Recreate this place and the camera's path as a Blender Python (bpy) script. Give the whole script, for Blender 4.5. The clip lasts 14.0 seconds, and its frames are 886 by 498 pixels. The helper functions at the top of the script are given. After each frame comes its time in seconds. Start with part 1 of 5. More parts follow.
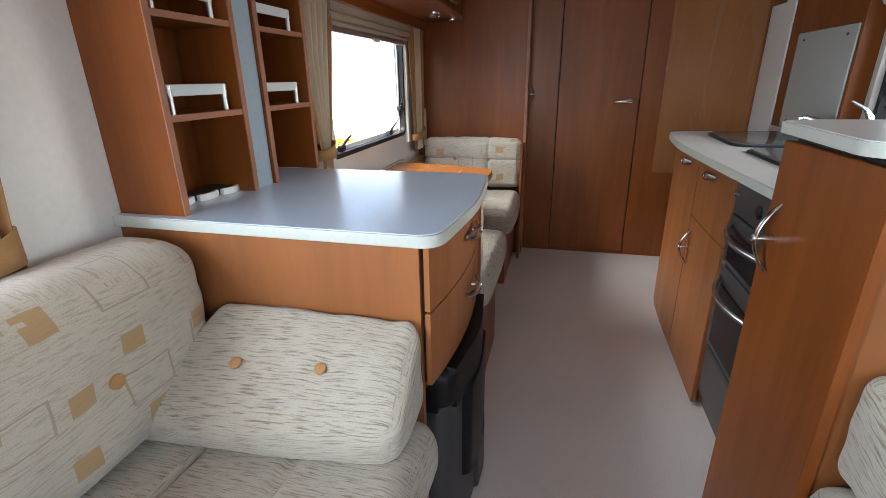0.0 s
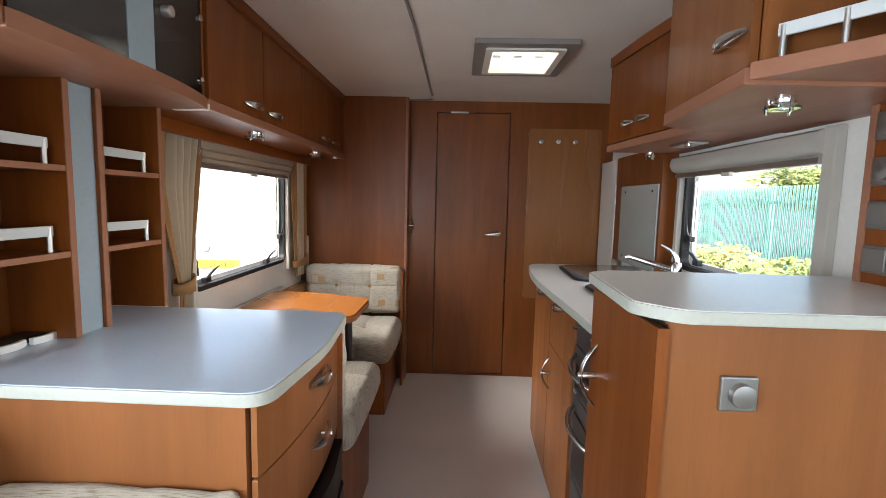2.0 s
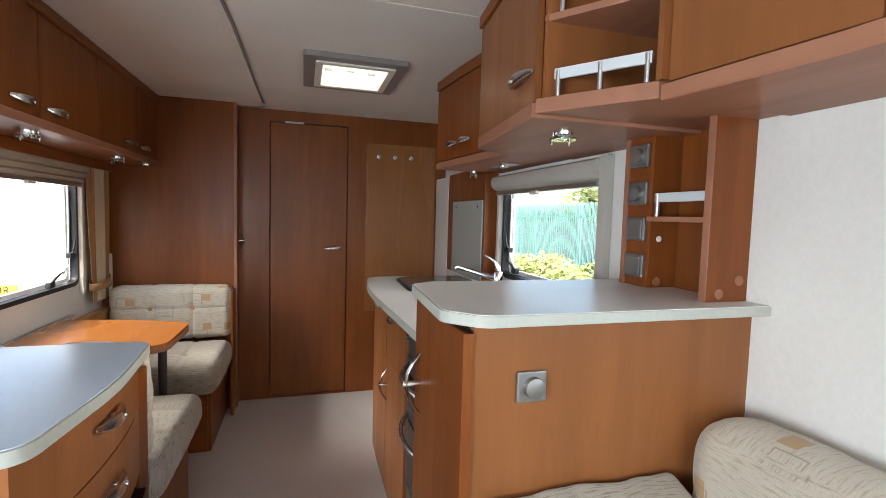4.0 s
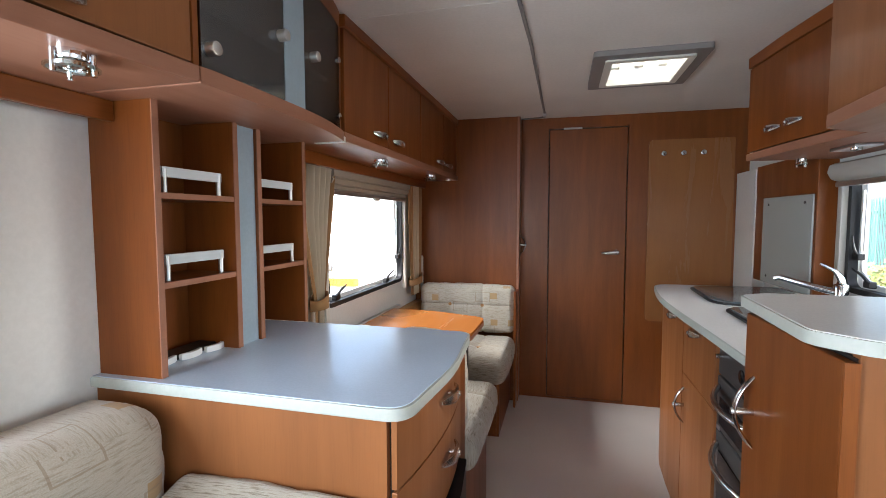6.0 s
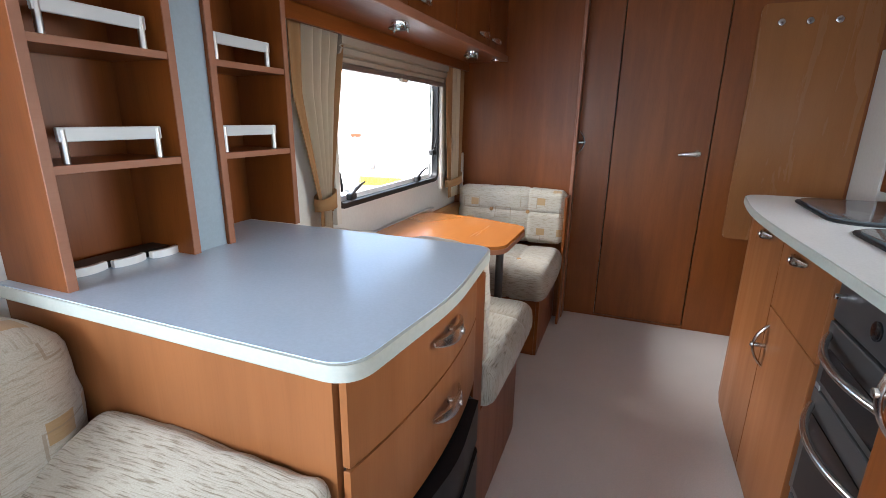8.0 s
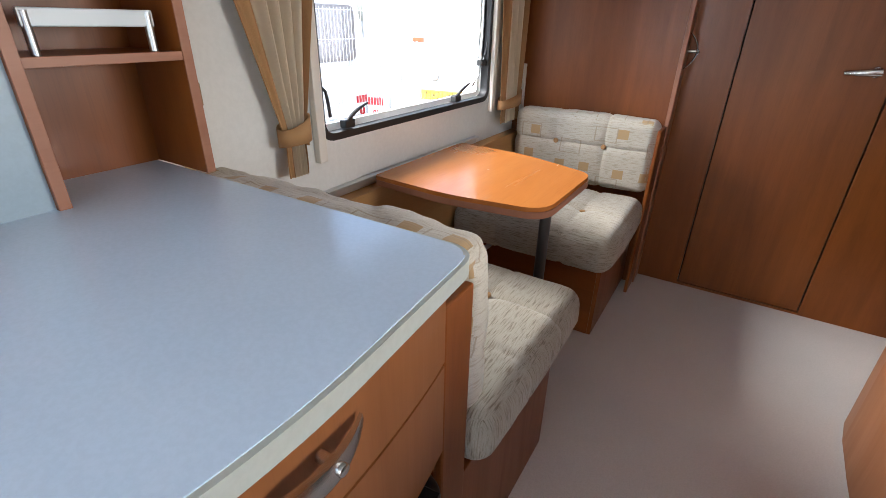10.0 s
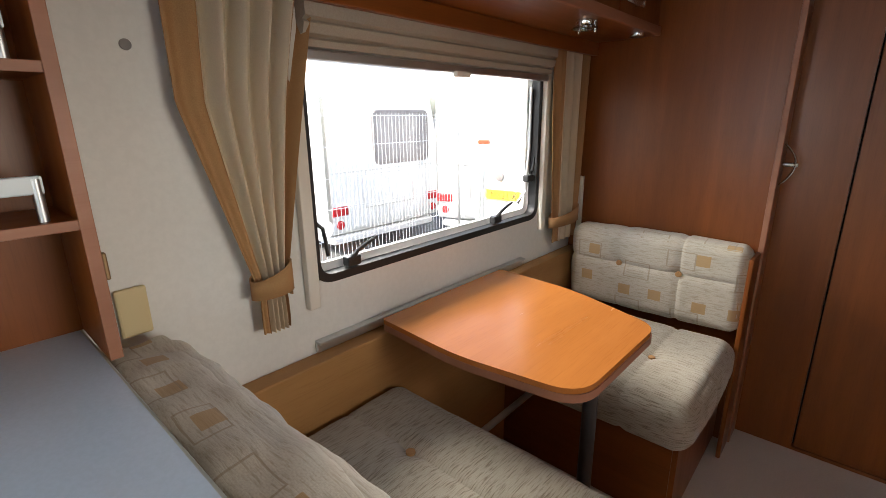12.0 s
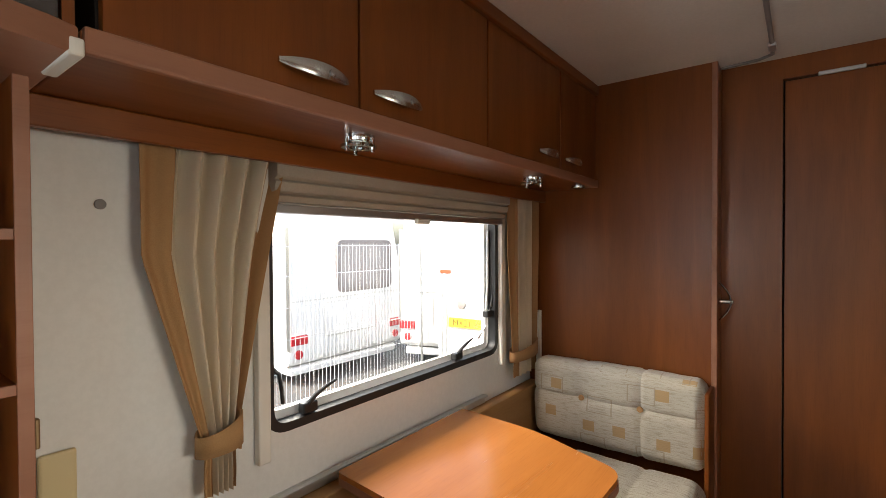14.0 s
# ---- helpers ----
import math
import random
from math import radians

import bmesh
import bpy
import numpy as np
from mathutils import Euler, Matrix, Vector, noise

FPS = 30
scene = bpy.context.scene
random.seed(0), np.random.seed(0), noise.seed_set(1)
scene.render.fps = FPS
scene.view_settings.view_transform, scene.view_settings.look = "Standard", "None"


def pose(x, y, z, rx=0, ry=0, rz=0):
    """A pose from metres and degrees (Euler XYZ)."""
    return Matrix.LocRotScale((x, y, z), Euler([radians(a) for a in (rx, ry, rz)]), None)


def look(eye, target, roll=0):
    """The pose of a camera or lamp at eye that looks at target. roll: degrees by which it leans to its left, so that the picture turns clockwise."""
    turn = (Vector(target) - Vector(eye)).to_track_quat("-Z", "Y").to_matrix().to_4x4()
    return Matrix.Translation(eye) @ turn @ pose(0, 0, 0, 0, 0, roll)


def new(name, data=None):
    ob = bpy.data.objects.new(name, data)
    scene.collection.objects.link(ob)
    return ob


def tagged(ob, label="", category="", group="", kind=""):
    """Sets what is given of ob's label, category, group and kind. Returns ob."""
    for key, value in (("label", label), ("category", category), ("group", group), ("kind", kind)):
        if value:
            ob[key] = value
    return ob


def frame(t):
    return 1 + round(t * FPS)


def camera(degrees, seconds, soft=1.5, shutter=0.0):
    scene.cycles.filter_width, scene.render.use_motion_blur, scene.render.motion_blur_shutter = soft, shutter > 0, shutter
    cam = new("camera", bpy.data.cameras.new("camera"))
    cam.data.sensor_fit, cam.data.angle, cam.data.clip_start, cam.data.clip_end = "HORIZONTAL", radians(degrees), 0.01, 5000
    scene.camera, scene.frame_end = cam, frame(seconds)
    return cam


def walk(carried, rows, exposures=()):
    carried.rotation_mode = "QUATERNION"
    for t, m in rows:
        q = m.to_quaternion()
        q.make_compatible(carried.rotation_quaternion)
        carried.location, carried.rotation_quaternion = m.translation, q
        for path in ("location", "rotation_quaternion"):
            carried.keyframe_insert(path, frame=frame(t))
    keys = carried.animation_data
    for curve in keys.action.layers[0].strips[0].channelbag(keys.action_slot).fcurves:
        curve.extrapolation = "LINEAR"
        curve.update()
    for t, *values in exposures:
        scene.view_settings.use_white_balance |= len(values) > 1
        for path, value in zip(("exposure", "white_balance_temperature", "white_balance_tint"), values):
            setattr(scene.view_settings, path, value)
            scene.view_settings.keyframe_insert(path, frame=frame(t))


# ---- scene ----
cam = camera(87.2, 14.0, soft=0.5)
PATH = [
    (0, (0.243, 0.134, 1.177), (-0.21, 1.956, 0.488), -0.9),
    (0.5, (0.335, 0.155, 1.201), (0.18, 2.061, 0.616), 0.7),
    (1, (0.386, 0.154, 1.214), (0.264, 2.095, 0.747), 1.1),
    (1.5, (0.379, 0.145, 1.231), (0.27, 2.111, 0.879), 1.3),
    (2, (0.369, 0.139, 1.251), (0.312, 2.127, 1.043), 1.3),
    (2.5, (0.369, 0.141, 1.254), (0.334, 2.136, 1.109), 1.5),
    (3, (0.393, 0.137, 1.258), (0.52, 2.129, 1.131), 1.6),
    (3.2, (0.406, 0.124, 1.26), (0.697, 2.099, 1.136), 2.0),
    (4.25, (0.43, 0.122, 1.257), (1.01, 2.015, 1.118), 1.5),
    (5.3, (0.372, 0.127, 1.25), (0.381, 2.121, 1.095), 0.4),
    (5.5, (0.349, 0.13, 1.248), (0.164, 2.117, 1.104), 0.1),
    (6, (0.313, 0.131, 1.254), (-0.184, 2.063, 1.122), -0.1),
    (6.5, (0.301, 0.141, 1.254), (-0.405, 2.006, 1.11), -0.5),
    (7, (0.31, 0.183, 1.236), (-0.479, 2.006, 0.998), -0.9),
    (7.5, (0.321, 0.323, 1.211), (-0.421, 2.146, 0.855), -0.3),
    (8, (0.32, 0.491, 1.196), (-0.382, 2.284, 0.654), 0.8),
    (8.2, (0.321, 0.54, 1.178), (-0.369, 2.295, 0.511), 0.4),
    (10.3, (0.275, 1.109, 1.166), (-0.686, 2.622, 0.278), 0.9),
    (10.5, (0.269, 1.145, 1.174), (-0.692, 2.656, 0.285), 0.4),
    (11, (0.259, 1.252, 1.185), (-0.808, 2.732, 0.366), -0.4),
    (11.5, (0.25, 1.359, 1.212), (-0.981, 2.786, 0.541), -0.4),
    (12, (0.238, 1.397, 1.24), (-1.049, 2.826, 0.693), -0.7),
    (12.5, (0.239, 1.406, 1.263), (-1.053, 2.881, 0.869), -0.2),
    (13, (0.238, 1.401, 1.278), (-1.052, 2.905, 1.004), -0.2),
    (13.5, (0.246, 1.396, 1.282), (-1.035, 2.924, 1.114), 0.0),
    (14, (0.258, 1.385, 1.291), (-0.955, 2.975, 1.263), -0.3),
]
EXPOSURES = [(0, 2.16, 6150, 10), (1, 2.33, 6300, 10), (2.5, 2.29, 6500, 10), (5.5, 2.32, 6300, 10), (6.5, 2.40, 6000, 10), (8.2, 2.50, 5950, 10),
             (10.3, 2.54, 6050, 10), (11.5, 2.32, 6400, 10), (12.5, 2.06, 6850, 10), (14, 2.08, 7050, 10)]
walk(cam, [(t, look(eye, target, roll)) for t, eye, target, roll in PATH], EXPOSURES)


# ---- world and large lights ----
SUN_EL, SUN_AZ = 52.0, 186.0
world = bpy.data.worlds.new("sky")
scene.world = world
world.use_nodes = True
wn = world.node_tree
sky = wn.nodes.new("ShaderNodeTexSky")
sky.sky_type, sky.sun_disc = "NISHITA", False
sky.sun_elevation, sky.sun_rotation = radians(SUN_EL), radians(SUN_AZ)
sky.air_density, sky.dust_density = 1.0, 3.0
wn.nodes["Background"].inputs[1].default_value = 0.15
wn.links.new(sky.outputs[0], wn.nodes["Background"].inputs[0])
sun = new("sun", bpy.data.lights.new("sun", "SUN"))
sun.data.energy, sun.data.angle, sun.data.color = 3.0, radians(0.6), (1, 0.95, 0.88)
a, e = radians(SUN_AZ), radians(SUN_EL)
sun.matrix_world = look((0, 0, 0), (-math.sin(a) * math.cos(e), -math.cos(a) * math.cos(e), -math.sin(e)))


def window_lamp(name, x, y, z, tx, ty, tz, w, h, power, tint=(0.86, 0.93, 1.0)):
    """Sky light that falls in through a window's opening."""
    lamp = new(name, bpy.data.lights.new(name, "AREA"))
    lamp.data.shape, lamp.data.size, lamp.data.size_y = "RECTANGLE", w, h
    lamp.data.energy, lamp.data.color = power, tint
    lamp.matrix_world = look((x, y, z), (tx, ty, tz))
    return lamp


# ---- plan ----
LEFT, RIGHT, FRONT, REAR, CEIL = -0.70, 1.42, -1.35, 3.395, 1.925
OUT = -0.42          # ground outside
WIN_L = (1.985, 2.985, 0.860, 1.48)     # dinette window: y0, y1, z0, z1
WIN_R = (1.50, 2.33, 0.97, 1.46)        # kitchen window
WIN_FL = (-0.75, 0.42, 0.88, 1.46)      # lounge side windows
WIN_F = (-0.42, 1.14, 0.85, 1.50)       # front window: x0, x1, z0, z1

window_lamp("front_window_light", 0.36, FRONT - 0.05, 1.175, 0.36, 1, 1.0, 1.5, 0.6, 0.65, (0.62, 0.82, 1.0))
window_lamp("side_window_light", LEFT - 0.05, -0.35, 1.17, 1, 0.60, 1.65, 0.78, 0.56, 8.5, (0.80, 0.90, 1.0))
window_lamp("side_window_light", RIGHT + 0.05, -0.35, 1.17, -1, -0.35, 1.0, 0.78, 0.56, 1.3, (0.62, 0.82, 1.0))
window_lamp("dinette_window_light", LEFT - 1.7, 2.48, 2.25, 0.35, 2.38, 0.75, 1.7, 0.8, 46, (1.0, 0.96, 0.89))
window_lamp("kitchen_window_light", RIGHT + 1.2, 2.20, 1.42, -0.70, 1.55, 1.00, 1.1, 0.9, 13, (1.0, 0.93, 0.83))


# ---- materials ----
def material(name, color, rough=0.5, metal=0.0, spec=0.5, coat=0.0):
    m = bpy.data.materials.new(name)
    m.use_nodes = True
    b = m.node_tree.nodes["Principled BSDF"]
    b.inputs["Base Color"].default_value = (*color, 1)
    b.inputs["Roughness"].default_value = rough
    b.inputs["Metallic"].default_value = metal
    b.inputs["Specular IOR Level"].default_value = spec
    b.inputs["Coat Weight"].default_value = coat
    return m


def node(m, kind, **sets):
    n = m.node_tree.nodes.new(kind)
    for k, v in sets.items():
        n.inputs[k.replace("_", " ")].default_value = v
    return n


def link(m, a, b):
    m.node_tree.links.new(a, b)


def ramp(m, fac, stops):
    n = m.node_tree.nodes.new("ShaderNodeValToRGB")
    el = n.color_ramp.elements
    while len(el) < len(stops):
        el.new(0.5)
    for item, (p, c) in zip(el, stops):
        item.position, item.color = p, (*c, 1)
    link(m, fac, n.inputs[0])
    return n.outputs[0]


def coords(m, scale, uv=False):
    t = m.node_tree.nodes.new("ShaderNodeTexCoord")
    mp = m.node_tree.nodes.new("ShaderNodeMapping")
    mp.inputs["Scale"].default_value = scale
    link(m, t.outputs["UV" if uv else "Object"], mp.inputs[0])
    return mp.outputs[0]


def bump(m, fac, strength, distance=0.002):
    n = node(m, "ShaderNodeBump", Strength=strength, Distance=distance)
    link(m, fac, n.inputs["Height"])
    link(m, n.outputs[0], m.node_tree.nodes["Principled BSDF"].inputs["Normal"])


def mixed(m, fac, a, b, mode="MIX"):
    n = m.node_tree.nodes.new("ShaderNodeMix")
    n.data_type, n.blend_type = "RGBA", mode
    for sock, v in ((n.inputs[0], fac), (n.inputs[6], a), (n.inputs[7], b)):
        if isinstance(v, (int, float)):
            sock.default_value = v
        elif isinstance(v, tuple):
            sock.default_value = (*v, 1)
        else:
            link(m, v, sock)
    return n.outputs[2]


def wood(name, light, dark, axis="z", rough=0.34, fine=1.0):
    """Cherry-like veneer: long streaks along one axis, soft broad bands, small pores."""
    m = material(name, light, rough, spec=0.32)
    along = {"x": (1.4, 13, 13), "y": (13, 1.4, 13), "z": (13, 13, 1.4)}[axis]
    big = {"x": (0.5, 4, 4), "y": (4, 0.5, 4), "z": (4, 4, 0.5)}[axis]
    pore = {"x": (14, 420, 420), "y": (420, 14, 420), "z": (420, 420, 14)}[axis]
    n1 = node(m, "ShaderNodeTexNoise", Scale=1.0, Detail=5.0, Roughness=0.6, Distortion=0.4)
    n2 = node(m, "ShaderNodeTexNoise", Scale=1.0, Detail=2.0)
    n3 = node(m, "ShaderNodeTexNoise", Scale=1.0, Detail=1.0)
    for n, s in ((n1, along), (n2, big), (n3, pore)):
        link(m, coords(m, s), n.inputs["Vector"])
    c1 = ramp(m, n1.outputs["Fac"], [(0.28, dark), (0.68, light)])
    c2 = ramp(m, n2.outputs["Fac"], [(0.3, (0.84, 0.82, 0.80)), (0.7, (1.06, 1.05, 1.04))])
    c3 = ramp(m, n3.outputs["Fac"], [(0.30, (0.80, 0.76, 0.72)), (0.46, (1, 1, 1))])
    c = mixed(m, 1.0, c1, c2, "MULTIPLY")
    c = mixed(m, 0.45 * fine, c, c3, "MULTIPLY")
    link(m, c, m.node_tree.nodes["Principled BSDF"].inputs["Base Color"])
    r = ramp(m, n1.outputs["Fac"], [(0.2, (rough + 0.08,) * 3), (0.8, (rough - 0.05,) * 3)])
    link(m, r, m.node_tree.nodes["Principled BSDF"].inputs["Roughness"])
    bump(m, n3.outputs["Fac"], 0.06, 0.0006)
    return m


CH_L, CH_D = (0.245, 0.072, 0.0130), (0.165, 0.044, 0.0080)
wood_v = wood("cherry_wood_upright", CH_L, CH_D, "z")
wood_y = wood("cherry_wood_along", CH_L, CH_D, "y")
wood_x = wood("cherry_wood_across", CH_L, CH_D, "x")
wood_edge = wood("cherry_wood_edging", (0.36, 0.165, 0.10), (0.30, 0.13, 0.075), "y", 0.42, 0.4)
wood_table = wood("orange_table_wood", (0.47, 0.172, 0.040), (0.40, 0.140, 0.031), "y", 0.22)
# the same cherry where daylight falls on it, lightened in the colour
wood_lit = wood("lit_cherry_wood", (0.275, 0.103, 0.034), (0.215, 0.078, 0.024), "z", 0.36, 0.5)
wood_coat = wood("satin_tan_veneer", (0.35, 0.150, 0.055), (0.30, 0.125, 0.045), "z", 0.24, 0.4)
ply = wood("tan_plywood", (0.46, 0.25, 0.095), (0.40, 0.205, 0.072), "y", 0.45)


def speckled(name, a, b, scale, rough, bumpy=0.0, big=(0.93, 1.05), bigscale=2.2):
    m = material(name, a, rough)
    n1 = node(m, "ShaderNodeTexNoise", Scale=scale, Detail=2.0, Roughness=0.7)
    n2 = node(m, "ShaderNodeTexNoise", Scale=bigscale, Detail=4.0)
    for n in (n1, n2):
        link(m, coords(m, (1, 1, 1)), n.inputs["Vector"])
    c1 = ramp(m, n1.outputs["Fac"], [(0.38, b), (0.62, a)])
    c2 = ramp(m, n2.outputs["Fac"], [(0.3, (big[0],) * 3), (0.7, (big[1],) * 3)])
    link(m, mixed(m, 1.0, c1, c2, "MULTIPLY"), m.node_tree.nodes["Principled BSDF"].inputs["Base Color"])
    if bumpy:
        bump(m, n1.outputs["Fac"], bumpy, 0.002)
    return m


# the chest top's blue holds the sky's reflection as base colour
lamin_sky = speckled("sky_tinted_laminate", (0.56, 0.67, 0.80), (0.53, 0.64, 0.765), 160, 0.20, 0.02)
lamin_white = speckled("pale_grey_laminate", (0.74, 0.75, 0.73), (0.69, 0.70, 0.68), 160, 0.30, 0.02)
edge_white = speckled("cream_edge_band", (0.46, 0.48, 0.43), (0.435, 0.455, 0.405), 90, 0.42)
vinyl = speckled("mauve_vinyl_floor", (0.62, 0.57, 0.535), (0.56, 0.51, 0.475), 220, 0.50, 0.05, (0.90, 1.04), 1.6)
wall_white = speckled("cream_wallboard", (0.77, 0.76, 0.72), (0.74, 0.73, 0.69), 60, 0.55, 0.04)
ceil_mat = speckled("cream_ceiling_board", (0.70, 0.655, 0.60), (0.67, 0.625, 0.57), 80, 0.6, 0.05)
steel = material("brushed_nickel", (0.62, 0.62, 0.61), 0.24, 1.0)
chrome = material("chrome", (0.78, 0.78, 0.78), 0.08, 1.0)
alu = material("satin_aluminium", (0.62, 0.63, 0.63), 0.38, 1.0)
white_pl = material("white_plastic", (0.80, 0.81, 0.80), 0.35)
rail_white = material("off_white_rail_plastic", (0.60, 0.64, 0.65), 0.35)
old_cream = material("yellowed_plastic", (0.66, 0.54, 0.30), 0.45)
# taupe made darker in the colour for the shade below the lockers
blind_mat = speckled("shaded_taupe_blind", (0.40, 0.345, 0.275), (0.36, 0.31, 0.245), 300, 0.7, 0.05)
cream_pl = material("cream_plastic", (0.74, 0.71, 0.63), 0.42)
# cream plastic greyed in the colour, as it stands backlit by the window
cream_backlit = material("backlit_cream_plastic", (0.50, 0.475, 0.42), 0.45)
grey_pl = material("grey_plastic", (0.22, 0.20, 0.19), 0.45)
bronze = material("dull_bronze", (0.28, 0.19, 0.10), 0.35, 0.9)
leg_grey = material("dark_grey_metal", (0.07, 0.07, 0.072), 0.4, 0.6)
black_rub = material("black_rubber", (0.012, 0.012, 0.013), 0.5)
black_pl = speckled("black_plastic", (0.016, 0.016, 0.017), (0.012, 0.012, 0.012), 300, 0.42, 0.05)
bin_black = material("glossy_black_plastic", (0.006, 0.006, 0.007), 0.4, spec=0.2)
bin_grey = speckled("dark_grey_plastic", (0.040, 0.042, 0.045), (0.034, 0.036, 0.039), 200, 0.42)
# near-black that puts the shade of gaps and recesses into the colour
gap_shade = material("gap_shade_black", (0.015, 0.011, 0.009), 0.8)
oven_black = material("black_oven_glass", (0.010, 0.010, 0.011), 0.12)
# dark lid glass, raised to grey-blue in place of the reflected sky
lid_glass = material("sky_tinted_lid_glass", (0.12, 0.14, 0.145), 0.10)
oven_grey = material("charcoal_enamel", (0.045, 0.043, 0.042), 0.32)
steel_sheet = speckled("stainless_sheet", (0.60, 0.60, 0.58), (0.57, 0.57, 0.55), 40, 0.28)
steel_sheet.node_tree.nodes["Principled BSDF"].inputs["Metallic"].default_value = 1.0
strip_mat = speckled("satin_blue_grey_strip", (0.32, 0.40, 0.455), (0.305, 0.38, 0.43), 90, 0.38)
splash_mat = material("frosted_acrylic", (0.38, 0.41, 0.385), 0.22)
satin_grey = material("satin_grey_metal", (0.31, 0.31, 0.30), 0.42, 0.9)
knob_mat = material("satin_metal_knob", (0.72, 0.72, 0.70), 0.28, 1.0)
tan_cloth = speckled("tan_cotton", (0.42, 0.235, 0.10), (0.36, 0.195, 0.08), 500, 0.85, 0.15)


def cloth(name, base, dark, axis_scale, pattern=False, seed=0.0):
    """Chenille weave with short dark streaks; the patterned one has tan squares and outlined oblongs."""
    m = material(name, base, 0.92, spec=0.2)
    b = m.node_tree.nodes["Principled BSDF"]
    b.inputs["Sheen Weight"].default_value = 0.25
    n1 = node(m, "ShaderNodeTexNoise", Scale=1.0, Detail=3.0, Roughness=0.65)
    link(m, coords(m, axis_scale, True), n1.inputs["Vector"])
    n2 = node(m, "ShaderNodeTexNoise", Scale=420.0, Detail=2.0)
    link(m, coords(m, (1, 1, 1), True), n2.inputs["Vector"])
    n4 = node(m, "ShaderNodeTexNoise", Scale=6.0, Detail=3.0)
    link(m, coords(m, (1, 1, 1), True), n4.inputs["Vector"])
    c = ramp(m, n1.outputs["Fac"], [(0.36, dark), (0.50, base)])
    c = mixed(m, 0.35, c, ramp(m, n2.outputs["Fac"], [(0.35, (0.6, 0.57, 0.52)), (0.6, (1, 1, 1))]), "MULTIPLY")
    c = mixed(m, 0.5, c, ramp(m, n4.outputs["Fac"], [(0.35, (0.88, 0.86, 0.82)), (0.65, (1.04, 1.04, 1.03))]), "MULTIPLY")
    if pattern:
        def cells(size, keep, half, ring, seed, tint, weight):
            nonlocal c
            mp = coords(m, (1 / size, 1 / size, 0), True)
            add = m.node_tree.nodes.new("ShaderNodeVectorMath")
            add.operation = "ADD"
            add.inputs[1].default_value = (seed, seed * 0.37, 0)
            link(m, mp, add.inputs[0])
            fl = m.node_tree.nodes.new("ShaderNodeVectorMath")
            fl.operation = "FLOOR"
            link(m, add.outputs[0], fl.inputs[0])
            fr = m.node_tree.nodes.new("ShaderNodeVectorMath")
            fr.operation = "FRACTION"
            link(m, add.outputs[0], fr.inputs[0])
            wnz = m.node_tree.nodes.new("ShaderNodeTexWhiteNoise")
            wnz.noise_dimensions = "2D"
            link(m, fl.outputs[0], wnz.inputs["Vector"])
            shift = m.node_tree.nodes.new("ShaderNodeVectorMath")
            shift.operation = "MULTIPLY_ADD"
            link(m, wnz.outputs["Color"], shift.inputs[0])
            shift.inputs[1].default_value = (-0.4, -0.4, 0)
            link(m, fr.outputs[0], shift.inputs[2])
            sep = m.node_tree.nodes.new("ShaderNodeSeparateXYZ")
            link(m, shift.outputs[0], sep.inputs[0])

            def op(kind, p, q):
                n = m.node_tree.nodes.new("ShaderNodeMath")
                n.operation = kind
                for s, v in zip(n.inputs, (p, q)):
                    if isinstance(v, (int, float)):
                        s.default_value = v
                    else:
                        link(m, v, s)
                return n.outputs[0]
            dx = op("DIVIDE", op("ABSOLUTE", op("SUBTRACT", sep.outputs[0], 0.3), 0), half[0])
            dy = op("DIVIDE", op("ABSOLUTE", op("SUBTRACT", sep.outputs[1], 0.3), 0), half[1])
            d = op("MAXIMUM", dx, dy)
            mask = op("LESS_THAN", d, 1.0)
            if ring:
                mask = op("MULTIPLY", mask, op("GREATER_THAN", d, 1.0 - ring))
            mask = op("MULTIPLY", mask, op("LESS_THAN", wnz.outputs["Value"], keep))
            mask = op("MULTIPLY", mask, weight)
            c = mixed(m, mask, c, tint)
        cells(0.135 - 0.028 * (seed > 0), 0.74, (0.17, 0.15), 0, 3.1 + seed, (0.42, 0.26, 0.105), 0.85)
        cells(0.19 - 0.05 * (seed > 0), 0.55 + 0.2 * (seed > 0), (0.26, 0.17), 0.10, 7.7 + seed, (0.30, 0.22, 0.14), 0.6)
    link(m, c, b.inputs["Base Color"])
    bump(m, n1.outputs["Fac"], 0.5, 0.0016)
    return m


F_L, F_D = (0.44, 0.40, 0.325), (0.235, 0.195, 0.140)
fabric = cloth("cream_chenille", F_L, F_D, (21, 300, 1))
fabric_up = cloth("cream_chenille_turned", F_L, F_D, (310, 22, 1))
fabric_pat = cloth("patterned_cream_chenille", (0.54, 0.495, 0.405), (0.42, 0.365, 0.28), (26, 200, 1), True)
fabric_drape = cloth("patterned_cream_cover", (0.58, 0.53, 0.44), (0.46, 0.40, 0.31), (26, 200, 1), True, 1.6)
button_cloth = speckled("tan_button_cloth", (0.44, 0.25, 0.10), (0.38, 0.2, 0.08), 400, 0.85, 0.1)
cream_cloth = speckled("cream_curtain_cotton", (0.84, 0.73, 0.55), (0.79, 0.68, 0.51), 500, 0.88, 0.12)


def thin_cloth(m, share):
    """Lets a share of the light through, as thin cotton does."""
    nt = m.node_tree
    tl, mx = nt.nodes.new("ShaderNodeBsdfTranslucent"), nt.nodes.new("ShaderNodeMixShader")
    b = nt.nodes["Principled BSDF"]
    mx.inputs[0].default_value = share
    nt.links.new(b.inputs["Base Color"].links[0].from_socket, tl.inputs[0])
    nt.links.new(b.outputs[0], mx.inputs[1])
    nt.links.new(tl.outputs[0], mx.inputs[2])
    nt.links.new(mx.outputs[0], nt.nodes["Material Output"].inputs[0])


thin_cloth(cream_cloth, 0.35)


